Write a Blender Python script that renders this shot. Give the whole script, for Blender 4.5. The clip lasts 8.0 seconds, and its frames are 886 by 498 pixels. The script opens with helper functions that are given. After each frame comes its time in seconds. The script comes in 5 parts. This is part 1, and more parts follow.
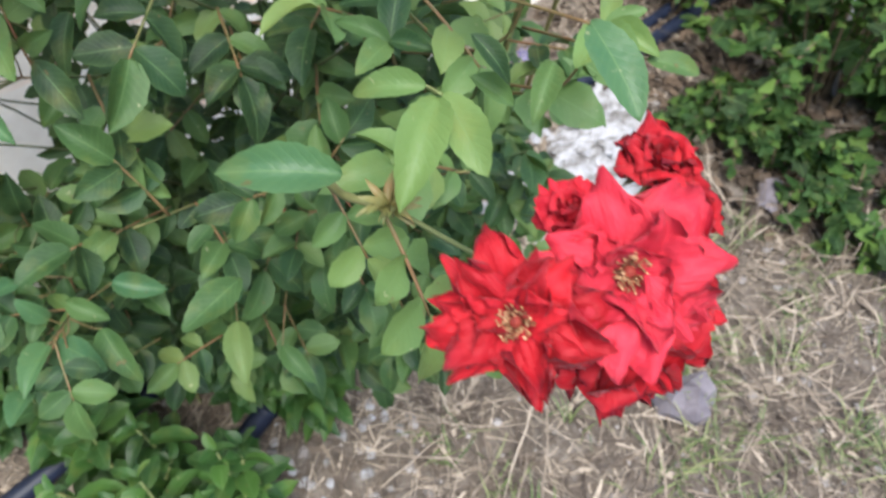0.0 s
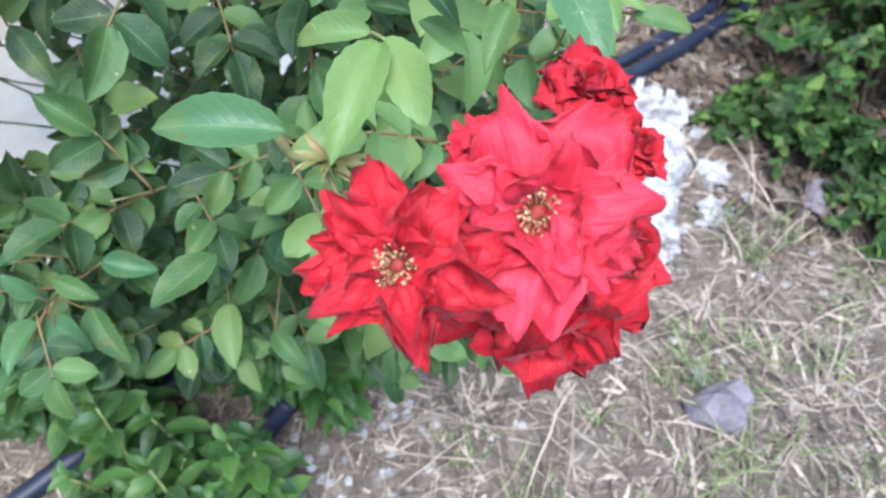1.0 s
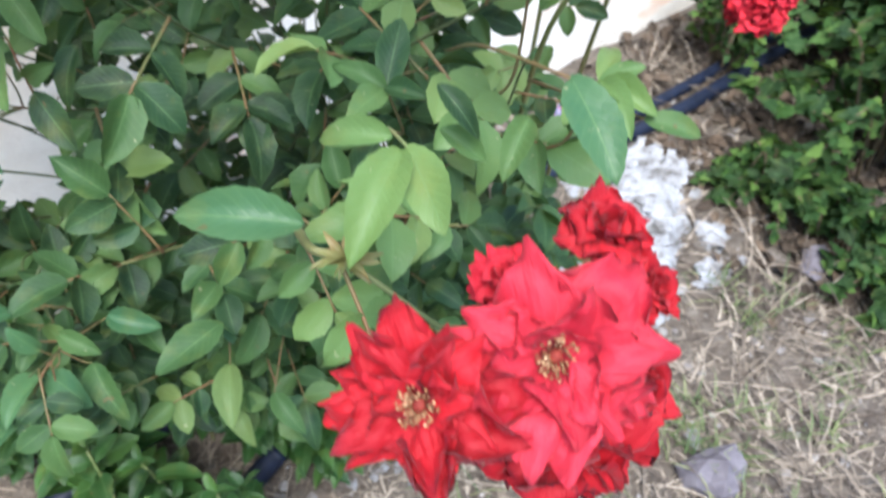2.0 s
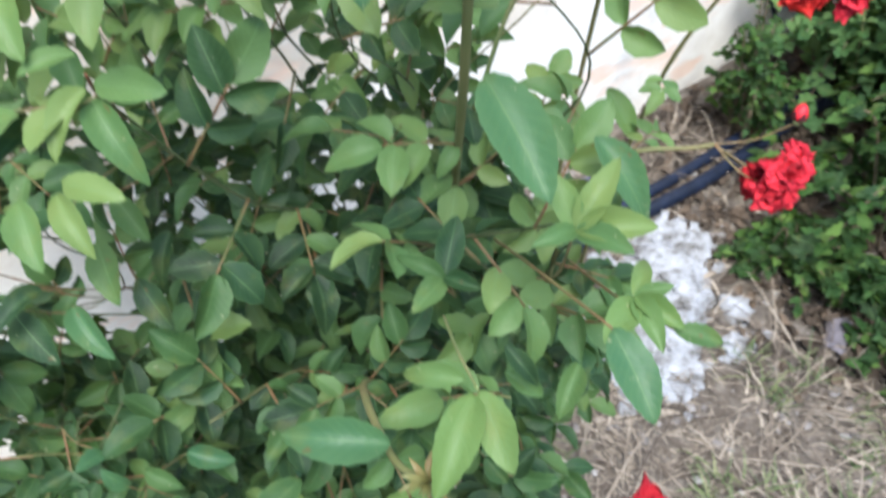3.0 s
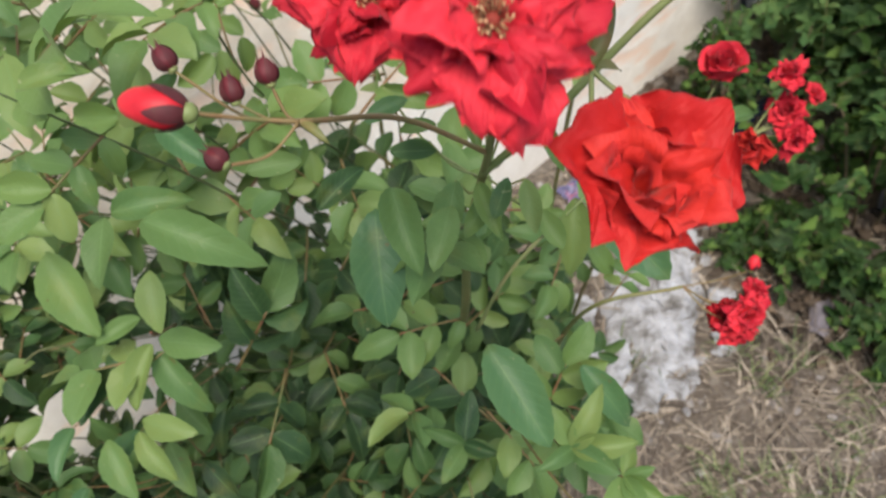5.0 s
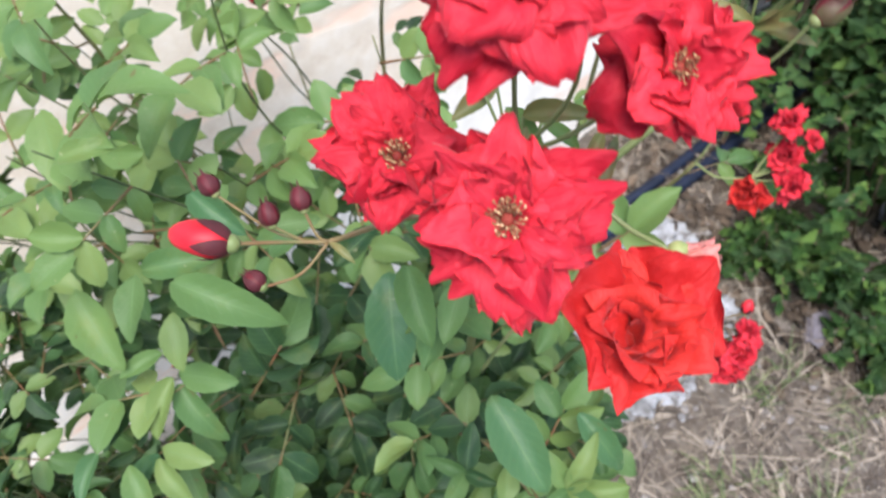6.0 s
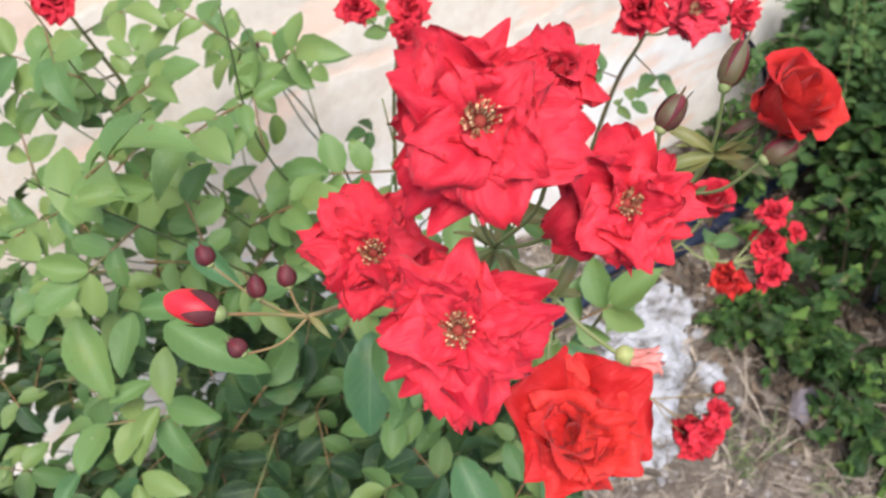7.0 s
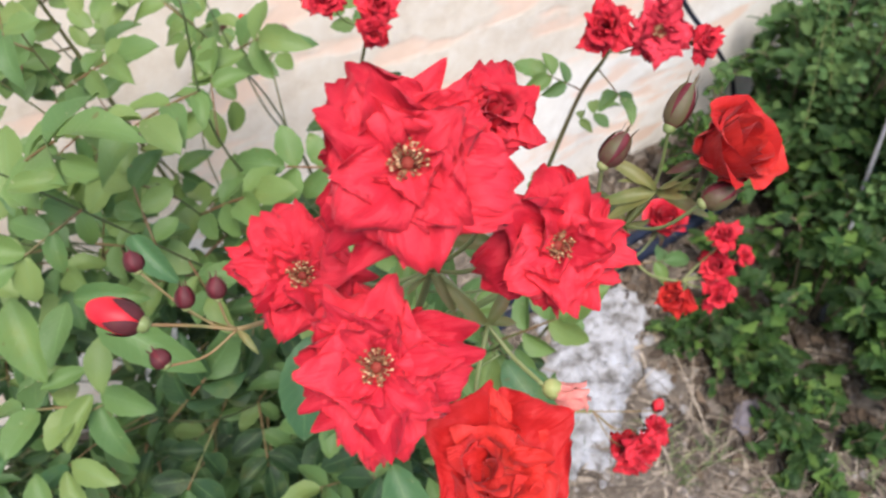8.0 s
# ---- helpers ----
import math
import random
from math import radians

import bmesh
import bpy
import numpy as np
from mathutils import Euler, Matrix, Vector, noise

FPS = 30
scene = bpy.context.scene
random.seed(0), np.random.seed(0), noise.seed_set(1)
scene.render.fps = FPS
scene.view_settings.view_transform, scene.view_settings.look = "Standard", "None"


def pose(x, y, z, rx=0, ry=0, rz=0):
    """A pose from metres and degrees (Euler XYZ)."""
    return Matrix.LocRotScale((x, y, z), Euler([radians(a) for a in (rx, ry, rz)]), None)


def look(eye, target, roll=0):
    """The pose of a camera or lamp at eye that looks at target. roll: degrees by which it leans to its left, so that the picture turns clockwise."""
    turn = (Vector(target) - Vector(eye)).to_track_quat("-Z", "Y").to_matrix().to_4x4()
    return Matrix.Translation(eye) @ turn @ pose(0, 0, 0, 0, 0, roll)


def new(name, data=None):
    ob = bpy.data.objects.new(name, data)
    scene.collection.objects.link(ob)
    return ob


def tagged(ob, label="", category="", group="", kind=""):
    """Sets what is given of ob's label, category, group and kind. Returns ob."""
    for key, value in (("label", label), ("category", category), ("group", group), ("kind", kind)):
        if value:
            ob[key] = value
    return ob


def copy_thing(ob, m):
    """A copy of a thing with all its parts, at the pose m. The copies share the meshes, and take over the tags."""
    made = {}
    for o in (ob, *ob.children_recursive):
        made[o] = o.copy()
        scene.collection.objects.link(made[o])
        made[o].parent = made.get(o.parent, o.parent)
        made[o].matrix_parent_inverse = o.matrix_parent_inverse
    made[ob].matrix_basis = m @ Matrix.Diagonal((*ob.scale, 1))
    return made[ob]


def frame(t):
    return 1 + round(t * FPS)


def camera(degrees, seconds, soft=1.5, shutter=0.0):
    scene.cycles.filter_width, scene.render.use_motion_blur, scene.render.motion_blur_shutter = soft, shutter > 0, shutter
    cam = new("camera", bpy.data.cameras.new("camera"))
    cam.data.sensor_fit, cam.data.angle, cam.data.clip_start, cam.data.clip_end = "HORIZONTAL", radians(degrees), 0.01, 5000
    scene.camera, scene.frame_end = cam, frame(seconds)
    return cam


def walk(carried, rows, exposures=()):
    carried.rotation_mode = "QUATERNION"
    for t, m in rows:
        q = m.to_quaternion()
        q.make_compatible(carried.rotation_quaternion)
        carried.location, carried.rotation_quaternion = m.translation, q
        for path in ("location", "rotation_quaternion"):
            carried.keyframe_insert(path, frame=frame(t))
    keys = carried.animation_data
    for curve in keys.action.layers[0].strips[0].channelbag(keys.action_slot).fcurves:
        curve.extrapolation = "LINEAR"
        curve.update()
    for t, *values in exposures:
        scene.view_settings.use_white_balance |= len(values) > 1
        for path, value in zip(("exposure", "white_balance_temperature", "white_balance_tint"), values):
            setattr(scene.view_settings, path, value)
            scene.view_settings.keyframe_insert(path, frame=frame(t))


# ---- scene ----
cam = camera(58.7, 8.0, soft=2.2, shutter=0.5)
cam.data.dof.use_dof, cam.data.dof.focus_distance, cam.data.dof.aperture_fstop = True, 0.30, 20.0
PATH = [
    (0, (0.006, -0.002, 1.3), (-0.001, 1.227, -0.277), -0.2),
    (0.5, (0.036, -0.012, 1.277), (-0.035, 1.213, -0.302), -1.3),
    (1, (0.052, 0.004, 1.262), (-0.088, 1.243, -0.302), -4.0),
    (1.2, (0.052, 0.009, 1.257), (-0.081, 1.244, -0.311), -2.9),
    (2.5, (0.032, 0.028, 1.336), (-0.101, 1.389, -0.124), -0.8),
    (3, (0.022, 0.044, 1.406), (-0.169, 1.414, -0.038), -3.6),
    (3.5, (0.026, 0.068, 1.459), (-0.195, 1.515, 0.096), -5.2),
    (4, (0.028, 0.086, 1.496), (-0.202, 1.541, 0.143), -6.6),
    (4.5, (0.026, 0.105, 1.563), (-0.202, 1.447, 0.098), -10.0),
    (4.7, (0.022, 0.112, 1.586), (-0.156, 1.419, 0.083), -9.3),
    (5.8, (0.024, 0.147, 1.659), (-0.171, 1.325, 0.055), -10.8),
    (6, (0.023, 0.147, 1.67), (-0.168, 1.363, 0.094), -8.8),
    (6.5, (0.026, 0.146, 1.691), (-0.187, 1.37, 0.124), -7.7),
    (7, (0.04, 0.147, 1.708), (-0.165, 1.428, 0.185), -3.7),
    (7.5, (0.043, 0.151, 1.717), (-0.115, 1.425, 0.184), 0.3),
    (8, (0.051, 0.163, 1.716), (-0.063, 1.428, 0.171), 3.1),
]
walk(cam, [(t, look(eye, target, roll)) for t, eye, target, roll in PATH], [(0, 1.40, 6350, 7), (0.5, 1.80, 5700, 8), (1.2, 1.74, 5600, 9), (2.5, 1.46, 6050, 5), (3.0, 1.38, 5950, 5), (3.5, 1.08, 6150, 7), (4.7, 0.76, 7000, 7), (6, 1.22, 6150, 9), (6.6, 1.25, 6000, 10), (7.3, 1.08, 6700, 10), (8, 1.06, 6550, 11)])

# -- place --
# ---------------------------------------------------------------- light
world = bpy.data.worlds.new("sky")
scene.world = world
world.use_nodes = True
sky = world.node_tree.nodes.new("ShaderNodeTexSky")
sky.sky_type, sky.sun_disc = "NISHITA", False
sky.sun_elevation, sky.sun_rotation = radians(63), radians(165)
world.node_tree.links.new(sky.outputs[0], world.node_tree.nodes["Background"].inputs[0])
world.node_tree.nodes["Background"].inputs[1].default_value = 0.15
sun = new("sun", bpy.data.lights.new("sun", "SUN"))
sun.data.energy, sun.data.angle, sun.data.color = 2.8, radians(34), (1.0, 0.94, 0.86)
sun.matrix_world = look((0.34, -1.25, 2.55), (0, 0, 0))


# ---------------------------------------------------------------- materials
def mat(name, rough=0.6):
    m = bpy.data.materials.new(name)
    m.use_nodes = True
    t = m.node_tree
    b = t.nodes["Principled BSDF"]
    b.inputs["Roughness"].default_value = rough
    return m, t, b


def node(t, kind, inputs=(), operation=""):
    n = t.nodes.new(kind)
    if operation:
        n.operation = operation
    for k, v in inputs:
        if isinstance(v, bpy.types.NodeSocket):
            t.links.new(v, n.inputs[k])
        else:
            n.inputs[k].default_value = v
    return n


def ramp(t, fac, stops):
    n = node(t, "ShaderNodeValToRGB", [("Fac", fac)])
    e = n.color_ramp.elements
    while len(e) < len(stops):
        e.new(0.5)
    for el, (p, c) in zip(e, stops):
        el.position, el.color = p, (*c, 1)
    return n.outputs["Color"]


def mix(t, fac, a, b, blend="MIX"):
    n = node(t, "ShaderNodeMix")
    n.data_type, n.blend_type = "RGBA", blend
    for k, v in ((0, fac), (6, a), (7, b)):
        if isinstance(v, bpy.types.NodeSocket):
            t.links.new(v, n.inputs[k])
        else:
            n.inputs[k].default_value = v if k == 0 else (*v, 1)
    return n.outputs[2]


def math_node(t, op, a, b=0.0):
    n = node(t, "ShaderNodeMath", [(0, a), (1, b)], operation=op)
    return n.outputs[0]


def noise_tex(t, scale, detail=4.0, rough=0.6, coord="Object"):
    c = node(t, "ShaderNodeTexCoord")
    return node(t, "ShaderNodeTexNoise", [("Vector", c.outputs[coord]), ("Scale", scale), ("Detail", detail), ("Roughness", rough)]).outputs["Fac"]


def world_noise(t, scale, detail=4.0, rough=0.6):
    g = node(t, "ShaderNodeNewGeometry")
    return node(t, "ShaderNodeTexNoise", [("Vector", g.outputs["Position"]), ("Scale", scale), ("Detail", detail), ("Roughness", rough)]).outputs["Fac"]


def bump(t, b, height, strength=0.3, distance=0.002):
    n = node(t, "ShaderNodeBump", [("Height", height), ("Strength", strength), ("Distance", distance)])
    t.links.new(n.outputs[0], b.inputs["Normal"])


def vary(t):
    """A random value per object and per loose island."""
    a = node(t, "ShaderNodeObjectInfo").outputs["Random"]
    g = node(t, "ShaderNodeNewGeometry").outputs["Random Per Island"]
    return math_node(t, "FRACT", math_node(t, "ADD", a, g))


def thin(m, t, b, colour, amount):
    """Let some light through a leaf or petal."""
    tr = node(t, "ShaderNodeBsdfTranslucent", [("Color", colour)])
    mx = node(t, "ShaderNodeMixShader", [(0, amount), (1, b.outputs[0]), (2, tr.outputs[0])])
    t.links.new(mx.outputs[0], t.nodes["Material Output"].inputs["Surface"])


def leaf_material(name, stops, rough=0.55, vein=(0.13, 0.22, 0.08), veins=9.0, through_light=0.18, gloss=0.28):
    m, t, b = mat(name, rough)
    r = vary(t)
    col = ramp(t, r, stops)
    blotch = node(t, "ShaderNodeValToRGB", [("Fac", world_noise(t, 55, 3))])
    blotch.color_ramp.elements[0].position, blotch.color_ramp.elements[1].position = 0.35, 0.7
    col = mix(t, math_node(t, "MULTIPLY", blotch.outputs[0], 0.16), col, (0.12, 0.20, 0.07), "MIX")
    cool = ramp(t, world_noise(t, 21, 3), [(0.48, (0, 0, 0)), (0.68, (1, 1, 1))])
    col = mix(t, math_node(t, "MULTIPLY", cool, 0.22), col, mix(t, 0.5, col, (0.02, 0.07, 0.055)))
    warm = ramp(t, world_noise(t, 33, 4), [(0.55, (0, 0, 0)), (0.72, (1, 1, 1))])
    col = mix(t, math_node(t, "MULTIPLY", warm, 0.50), col, mix(t, 0.5, col, (0.17, 0.17, 0.03)))
    uv = node(t, "ShaderNodeSeparateXYZ", [(0, node(t, "ShaderNodeTexCoord").outputs["UV"])])
    side = math_node(t, "ABSOLUTE", math_node(t, "SUBTRACT", uv.outputs[0], 0.5))
    margin = math_node(t, "POWER", math_node(t, "MULTIPLY", side, 2.0), 7.0)
    col = mix(t, math_node(t, "MULTIPLY", margin, 0.30), col, mix(t, 0.6, col, vein))
    slant = math_node(t, "SUBTRACT", math_node(t, "MULTIPLY", uv.outputs[1], veins), math_node(t, "MULTIPLY", side, 5.0))
    wave = math_node(t, "POWER", math_node(t, "ABSOLUTE", math_node(t, "SINE", math_node(t, "MULTIPLY", slant, 3.14159))), 14.0)
    mid = math_node(t, "LESS_THAN", side, 0.022)
    lines = math_node(t, "MAXIMUM", math_node(t, "MULTIPLY", wave, 0.10), math_node(t, "MULTIPLY", mid, 0.38))
    col = mix(t, lines, col, vein)
    eaten = ramp(t, world_noise(t, 150, 2), [(0.71, (0, 0, 0)), (0.75, (1, 1, 1))])
    col = mix(t, math_node(t, "MULTIPLY", eaten, 0.45), col, (0.34, 0.33, 0.19))
    scorch = ramp(t, world_noise(t, 95, 2), [(0.71, (0, 0, 0)), (0.75, (1, 1, 1))])
    col = mix(t, math_node(t, "MULTIPLY", scorch, 0.7), col, (0.12, 0.08, 0.035))
    t.links.new(col, b.inputs["Base Color"])
    b.inputs["Specular IOR Level"].default_value = gloss
    bump(t, b, math_node(t, "ADD", lines, math_node(t, "MULTIPLY", world_noise(t, 110, 4), 1.2)), 0.6, 0.0014)
    thin(m, t, b, mix(t, 0.5, col, (0.25, 0.42, 0.05)), through_light)
    return m


# dark ramp of the lower leaves, with the bush's inner shade in it
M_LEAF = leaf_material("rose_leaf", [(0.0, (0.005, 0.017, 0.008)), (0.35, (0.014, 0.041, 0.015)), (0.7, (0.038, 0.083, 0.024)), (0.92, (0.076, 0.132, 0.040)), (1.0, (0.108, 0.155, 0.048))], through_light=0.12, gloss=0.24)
M_LEAF_OLD = leaf_material("old_rose_leaf", [(0.0, (0.036, 0.098, 0.046)), (1.0, (0.066, 0.142, 0.058))], 0.45)
# young growth, and a paler copy that puts top light into upper leaves
M_LEAF_YOUNG_LIT = leaf_material("young_and_lit_rose_leaf", [(0.0, (0.064, 0.130, 0.045)), (0.5, (0.114, 0.188, 0.054)), (1.0, (0.152, 0.208, 0.062))], 0.5)
M_HERB = leaf_material("herb_leaf", [(0.0, (0.006, 0.025, 0.007)), (0.6, (0.017, 0.060, 0.012)), (1.0, (0.050, 0.118, 0.022))], 0.45, veins=7.0)
M_SHRUB = leaf_material("shrub_leaf", [(0.0, (0.003, 0.011, 0.003)), (0.5, (0.011, 0.034, 0.008)), (0.75, (0.030, 0.076, 0.015)), (1.0, (0.088, 0.148, 0.030))], 0.62, veins=6.0, gloss=0.12)
M_SHOOT = leaf_material("shoot_leaf", [(0.0, (0.020, 0.055, 0.018)), (0.5, (0.050, 0.110, 0.034)), (1.0, (0.110, 0.180, 0.060))], 0.6, veins=6.0, gloss=0.2)


def petal_material(name, deep, light, rim, rims=1.0):
    """Velvety red: darker towards the foot, streaked, bleached in spots, with a worn dark rim."""
    m, t, b = mat(name, 0.62)
    uv = node(t, "ShaderNodeSeparateXYZ", [(0, node(t, "ShaderNodeTexCoord").outputs["UV"])])
    r = vary(t)
    col = mix(t, r, deep, light)

    def stretched(across, along, detail):
        turned = node(t, "ShaderNodeMapping", [("Vector", node(t, "ShaderNodeTexCoord").outputs["UV"]), ("Scale", (across, along, 1))]).outputs[0]
        return node(t, "ShaderNodeTexNoise", [("Vector", turned), ("Scale", 1.0), ("Detail", detail)]).outputs["Fac"]

    streak = ramp(t, stretched(16, 2.2, 6.0), [(0.40, (0, 0, 0)), (0.72, (1, 1, 1))])
    col = mix(t, math_node(t, "MULTIPLY", streak, 0.38), col, deep)
    faded = ramp(t, world_noise(t, 70, 4), [(0.45, (0, 0, 0)), (0.68, (1, 1, 1))])
    col = mix(t, math_node(t, "MULTIPLY", faded, 0.11), col, (0.84, 0.10, 0.13))
    edge = math_node(t, "MAXIMUM", uv.outputs[1], math_node(t, "MULTIPLY", math_node(t, "ABSOLUTE", math_node(t, "SUBTRACT", uv.outputs[0], 0.5)), 1.98))
    patchy = ramp(t, world_noise(t, 85, 3), [(0.38, (0, 0, 0)), (0.62, (1, 1, 1))])
    worn = math_node(t, "MULTIPLY", math_node(t, "POWER", edge, 11.0), math_node(t, "MULTIPLY", patchy, rims))
    col = mix(t, worn, col, rim)
    white = math_node(t, "POWER", math_node(t, "SUBTRACT", 1.0, uv.outputs[1]), 12.0)
    col = mix(t, math_node(t, "MULTIPLY", white, 0.7), col, (0.55, 0.28, 0.22))
    t.links.new(col, b.inputs["Base Color"])
    b.inputs["Specular IOR Level"].default_value = 0.22
    b.inputs["Sheen Weight"].default_value = 0.12
    b.inputs["Sheen Roughness"].default_value = 0.35
    b.inputs["Sheen Tint"].default_value = (1.0, 0.50, 0.55, 1)
    bump(t, b, math_node(t, "ADD", stretched(26, 4, 3.0), math_node(t, "MULTIPLY", world_noise(t, 170, 5), 1.1)), 0.6, 0.0014)
    thin(m, t, b, col, 0.11)
    return m


M_PETAL = petal_material("petal_red", (0.39, 0.007, 0.022), (0.76, 0.034, 0.054), (0.14, 0.005, 0.014), 0.7)
# paler copy of the red: the front rose's stronger light as colour
M_PETAL_PINK = petal_material("petal_lit_pink", (0.33, 0.008, 0.022), (0.68, 0.042, 0.072), (0.13, 0.005, 0.014), 1.0)
M_PETAL_DARK = petal_material("petal_dark", (0.27, 0.004, 0.010), (0.50, 0.012, 0.022), (0.05, 0.003, 0.010), 1.0)
M_PETAL_FRESH = petal_material("petal_scarlet", (0.40, 0.009, 0.009), (0.62, 0.034, 0.024), (0.26, 0.007, 0.010), 0.6)


def plain(name, stops, scale, rough=0.8, bump_strength=0.4, depth=0.003, metal=0.0, at_world=True, island=False):
    m, t, b = mat(name, rough)
    n1 = world_noise(t, scale, 6) if at_world else noise_tex(t, scale, 6)
    fac = n1
    if island:
        fac = math_node(t, "ADD", math_node(t, "MULTIPLY", n1, 0.4), math_node(t, "MULTIPLY", vary(t), 0.6))
    t.links.new(ramp(t, fac, stops), b.inputs["Base Color"])
    b.inputs["Metallic"].default_value = metal
    b.inputs["Specular IOR Level"].default_value = 0.3
    bump(t, b, math_node(t, "ADD", n1, math_node(t, "MULTIPLY", world_noise(t, scale * 6, 3), 0.4)), bump_strength, depth)
    return m


M_STEM = plain("green_stem", [(0.3, (0.13, 0.18, 0.060)), (0.6, (0.21, 0.23, 0.095)), (0.85, (0.28, 0.18, 0.10))], 18, 0.5, 0.2, 0.001)
M_TWIG = plain("young_cane", [(0.3, (0.045, 0.070, 0.024)), (0.6, (0.080, 0.095, 0.038)), (0.85, (0.11, 0.065, 0.038))], 20, 0.55, 0.2, 0.001)
M_TAN = plain("ripe_stalk", [(0.3, (0.14, 0.14, 0.055)), (0.55, (0.21, 0.14, 0.065)), (0.8, (0.20, 0.08, 0.045))], 60, 0.5, 0.2, 0.001)
M_HIP = plain("hip_skin", [(0.3, (0.20, 0.25, 0.08)), (0.6, (0.32, 0.33, 0.13)), (0.8, (0.45, 0.22, 0.14))], 90, 0.5, 0.2, 0.001)
M_CANE = plain("cane_bark", [(0.25, (0.10, 0.125, 0.042)), (0.55, (0.17, 0.165, 0.065)), (0.8, (0.21, 0.135, 0.068))], 9, 0.6, 0.4, 0.002)
M_WOOD = plain("old_cane", [(0.25, (0.06, 0.045, 0.03)), (0.6, (0.13, 0.10, 0.06)), (0.8, (0.20, 0.16, 0.11))], 25, 0.8, 0.6, 0.003)
M_RACHIS = plain("leaf_stalk", [(0.3, (0.09, 0.12, 0.04)), (0.7, (0.20, 0.08, 0.045))], 30, 0.5, 0.2, 0.001)
M_BRACT = plain("young_leaf", [(0.3, (0.09, 0.115, 0.034)), (0.55, (0.145, 0.135, 0.045)), (0.8, (0.22, 0.105, 0.045))], 50, 0.5, 0.3, 0.001)
M_SEPAL = plain("sepal", [(0.3, (0.070, 0.080, 0.030)), (0.48, (0.080, 0.058, 0.028)), (0.60, (0.070, 0.024, 0.020)), (0.8, (0.095, 0.020, 0.022))], 60, 0.55, 0.3, 0.001)
M_BUD = plain("bud_skin", [(0.3, (0.075, 0.008, 0.014)), (0.6, (0.11, 0.014, 0.020)), (0.85, (0.09, 0.040, 0.026))], 90, 0.6, 0.2, 0.001)
M_BUD_SEPAL = plain("bud_sepal", [(0.3, (0.050, 0.012, 0.014)), (0.6, (0.085, 0.016, 0.020)), (0.85, (0.085, 0.050, 0.028))], 80, 0.6, 0.25, 0.001)
M_WITHERED = plain("withered_petal", [(0.3, (0.42, 0.10, 0.10)), (0.55, (0.52, 0.20, 0.17)), (0.8, (0.50, 0.05, 0.07))], 110, 0.6, 0.4, 0.001)
M_FURLED = plain("furled_petals", [(0.3, (0.36, 0.005, 0.014)), (0.7, (0.60, 0.022, 0.036))], 70, 0.5, 0.15, 0.001)
M_ANTHER = plain("anther", [(0.3, (0.14, 0.06, 0.03)), (0.6, (0.34, 0.17, 0.08)), (0.8, (0.62, 0.42, 0.24))], 300, 0.7, 0.2, 0.0005, island=True)
M_PISTIL = plain("pistil", [(0.3, (0.12, 0.01, 0.01)), (0.7, (0.30, 0.05, 0.03))], 300, 0.7, 0.3, 0.0005)
M_STRAW = plain("dry_straw", [(0.18, (0.048, 0.036, 0.029)), (0.38, (0.110, 0.086, 0.068)), (0.58, (0.205, 0.166, 0.130)), (0.85, (0.43, 0.365, 0.295))], 14, 0.8, 0.2, 0.001, island=True)
# near-black brown: the dark below the shrubs is put into these leaves
M_DEAD = plain("dark_litter_leaf", [(0.25, (0.030, 0.022, 0.016)), (0.55, (0.065, 0.046, 0.032)), (0.85, (0.14, 0.10, 0.07))], 30, 0.85, 0.4, 0.002, island=True)
M_SCRAP = plain("violet_plastic", [(0.3, (0.05, 0.045, 0.09)), (0.55, (0.16, 0.15, 0.26)), (0.68, (0.40, 0.05, 0.06)), (0.8, (0.45, 0.44, 0.52))], 40, 0.3, 0.3, 0.002)
M_GRASS = plain("green_grass", [(0.25, (0.055, 0.090, 0.030)), (0.5, (0.11, 0.15, 0.055)), (0.8, (0.22, 0.235, 0.11))], 16, 0.6, 0.2, 0.001, island=True)
M_PEBBLE = plain("pebble", [(0.25, (0.16, 0.14, 0.13)), (0.5, (0.22, 0.20, 0.19)), (0.8, (0.33, 0.31, 0.30))], 20, 0.85, 0.4, 0.002, island=True)
M_STONE = plain("grey_stone", [(0.3, (0.09, 0.08, 0.095)), (0.55, (0.145, 0.130, 0.150)), (0.8, (0.21, 0.195, 0.215))], 28, 0.85, 0.7, 0.006)
M_LIME = plain("lime_rubble", [(0.30, (0.10, 0.092, 0.085)), (0.40, (0.17, 0.165, 0.165)), (0.52, (0.29, 0.292, 0.31)), (0.70, (0.39, 0.398, 0.43))], 24, 0.9, 0.7, 0.006)
M_PIPE = plain("black_plastic", [(0.3, (0.005, 0.008, 0.018)), (0.7, (0.012, 0.018, 0.040))], 30, 0.48, 0.25, 0.001)
M_POLE = plain("grey_pole", [(0.3, (0.19, 0.19, 0.20)), (0.7, (0.32, 0.32, 0.335))], 30, 0.5, 0.3, 0.001)
M_CLAY = plain("terracotta", [(0.3, (0.42, 0.17, 0.09)), (0.7, (0.60, 0.30, 0.19))], 40, 0.85, 0.4, 0.002)


def soil_material():
    m, t, b = mat("soil", 0.95)
    n1, n2, n3 = world_noise(t, 3.2, 5), world_noise(t, 26, 6, 0.7), world_noise(t, 160, 3)
    col = ramp(t, n2, [(0.3, (0.036, 0.028, 0.023)), (0.5, (0.100, 0.081, 0.068)), (0.66, (0.20, 0.175, 0.155)), (0.82, (0.40, 0.37, 0.35))])
    col = mix(t, math_node(t, "MULTIPLY", n1, 0.5), col, (0.13, 0.105, 0.08))
    t.links.new(col, b.inputs["Base Color"])
    bump(t, b, math_node(t, "ADD", n2, math_node(t, "MULTIPLY", n3, 0.5)), 0.9, 0.012)
    return m


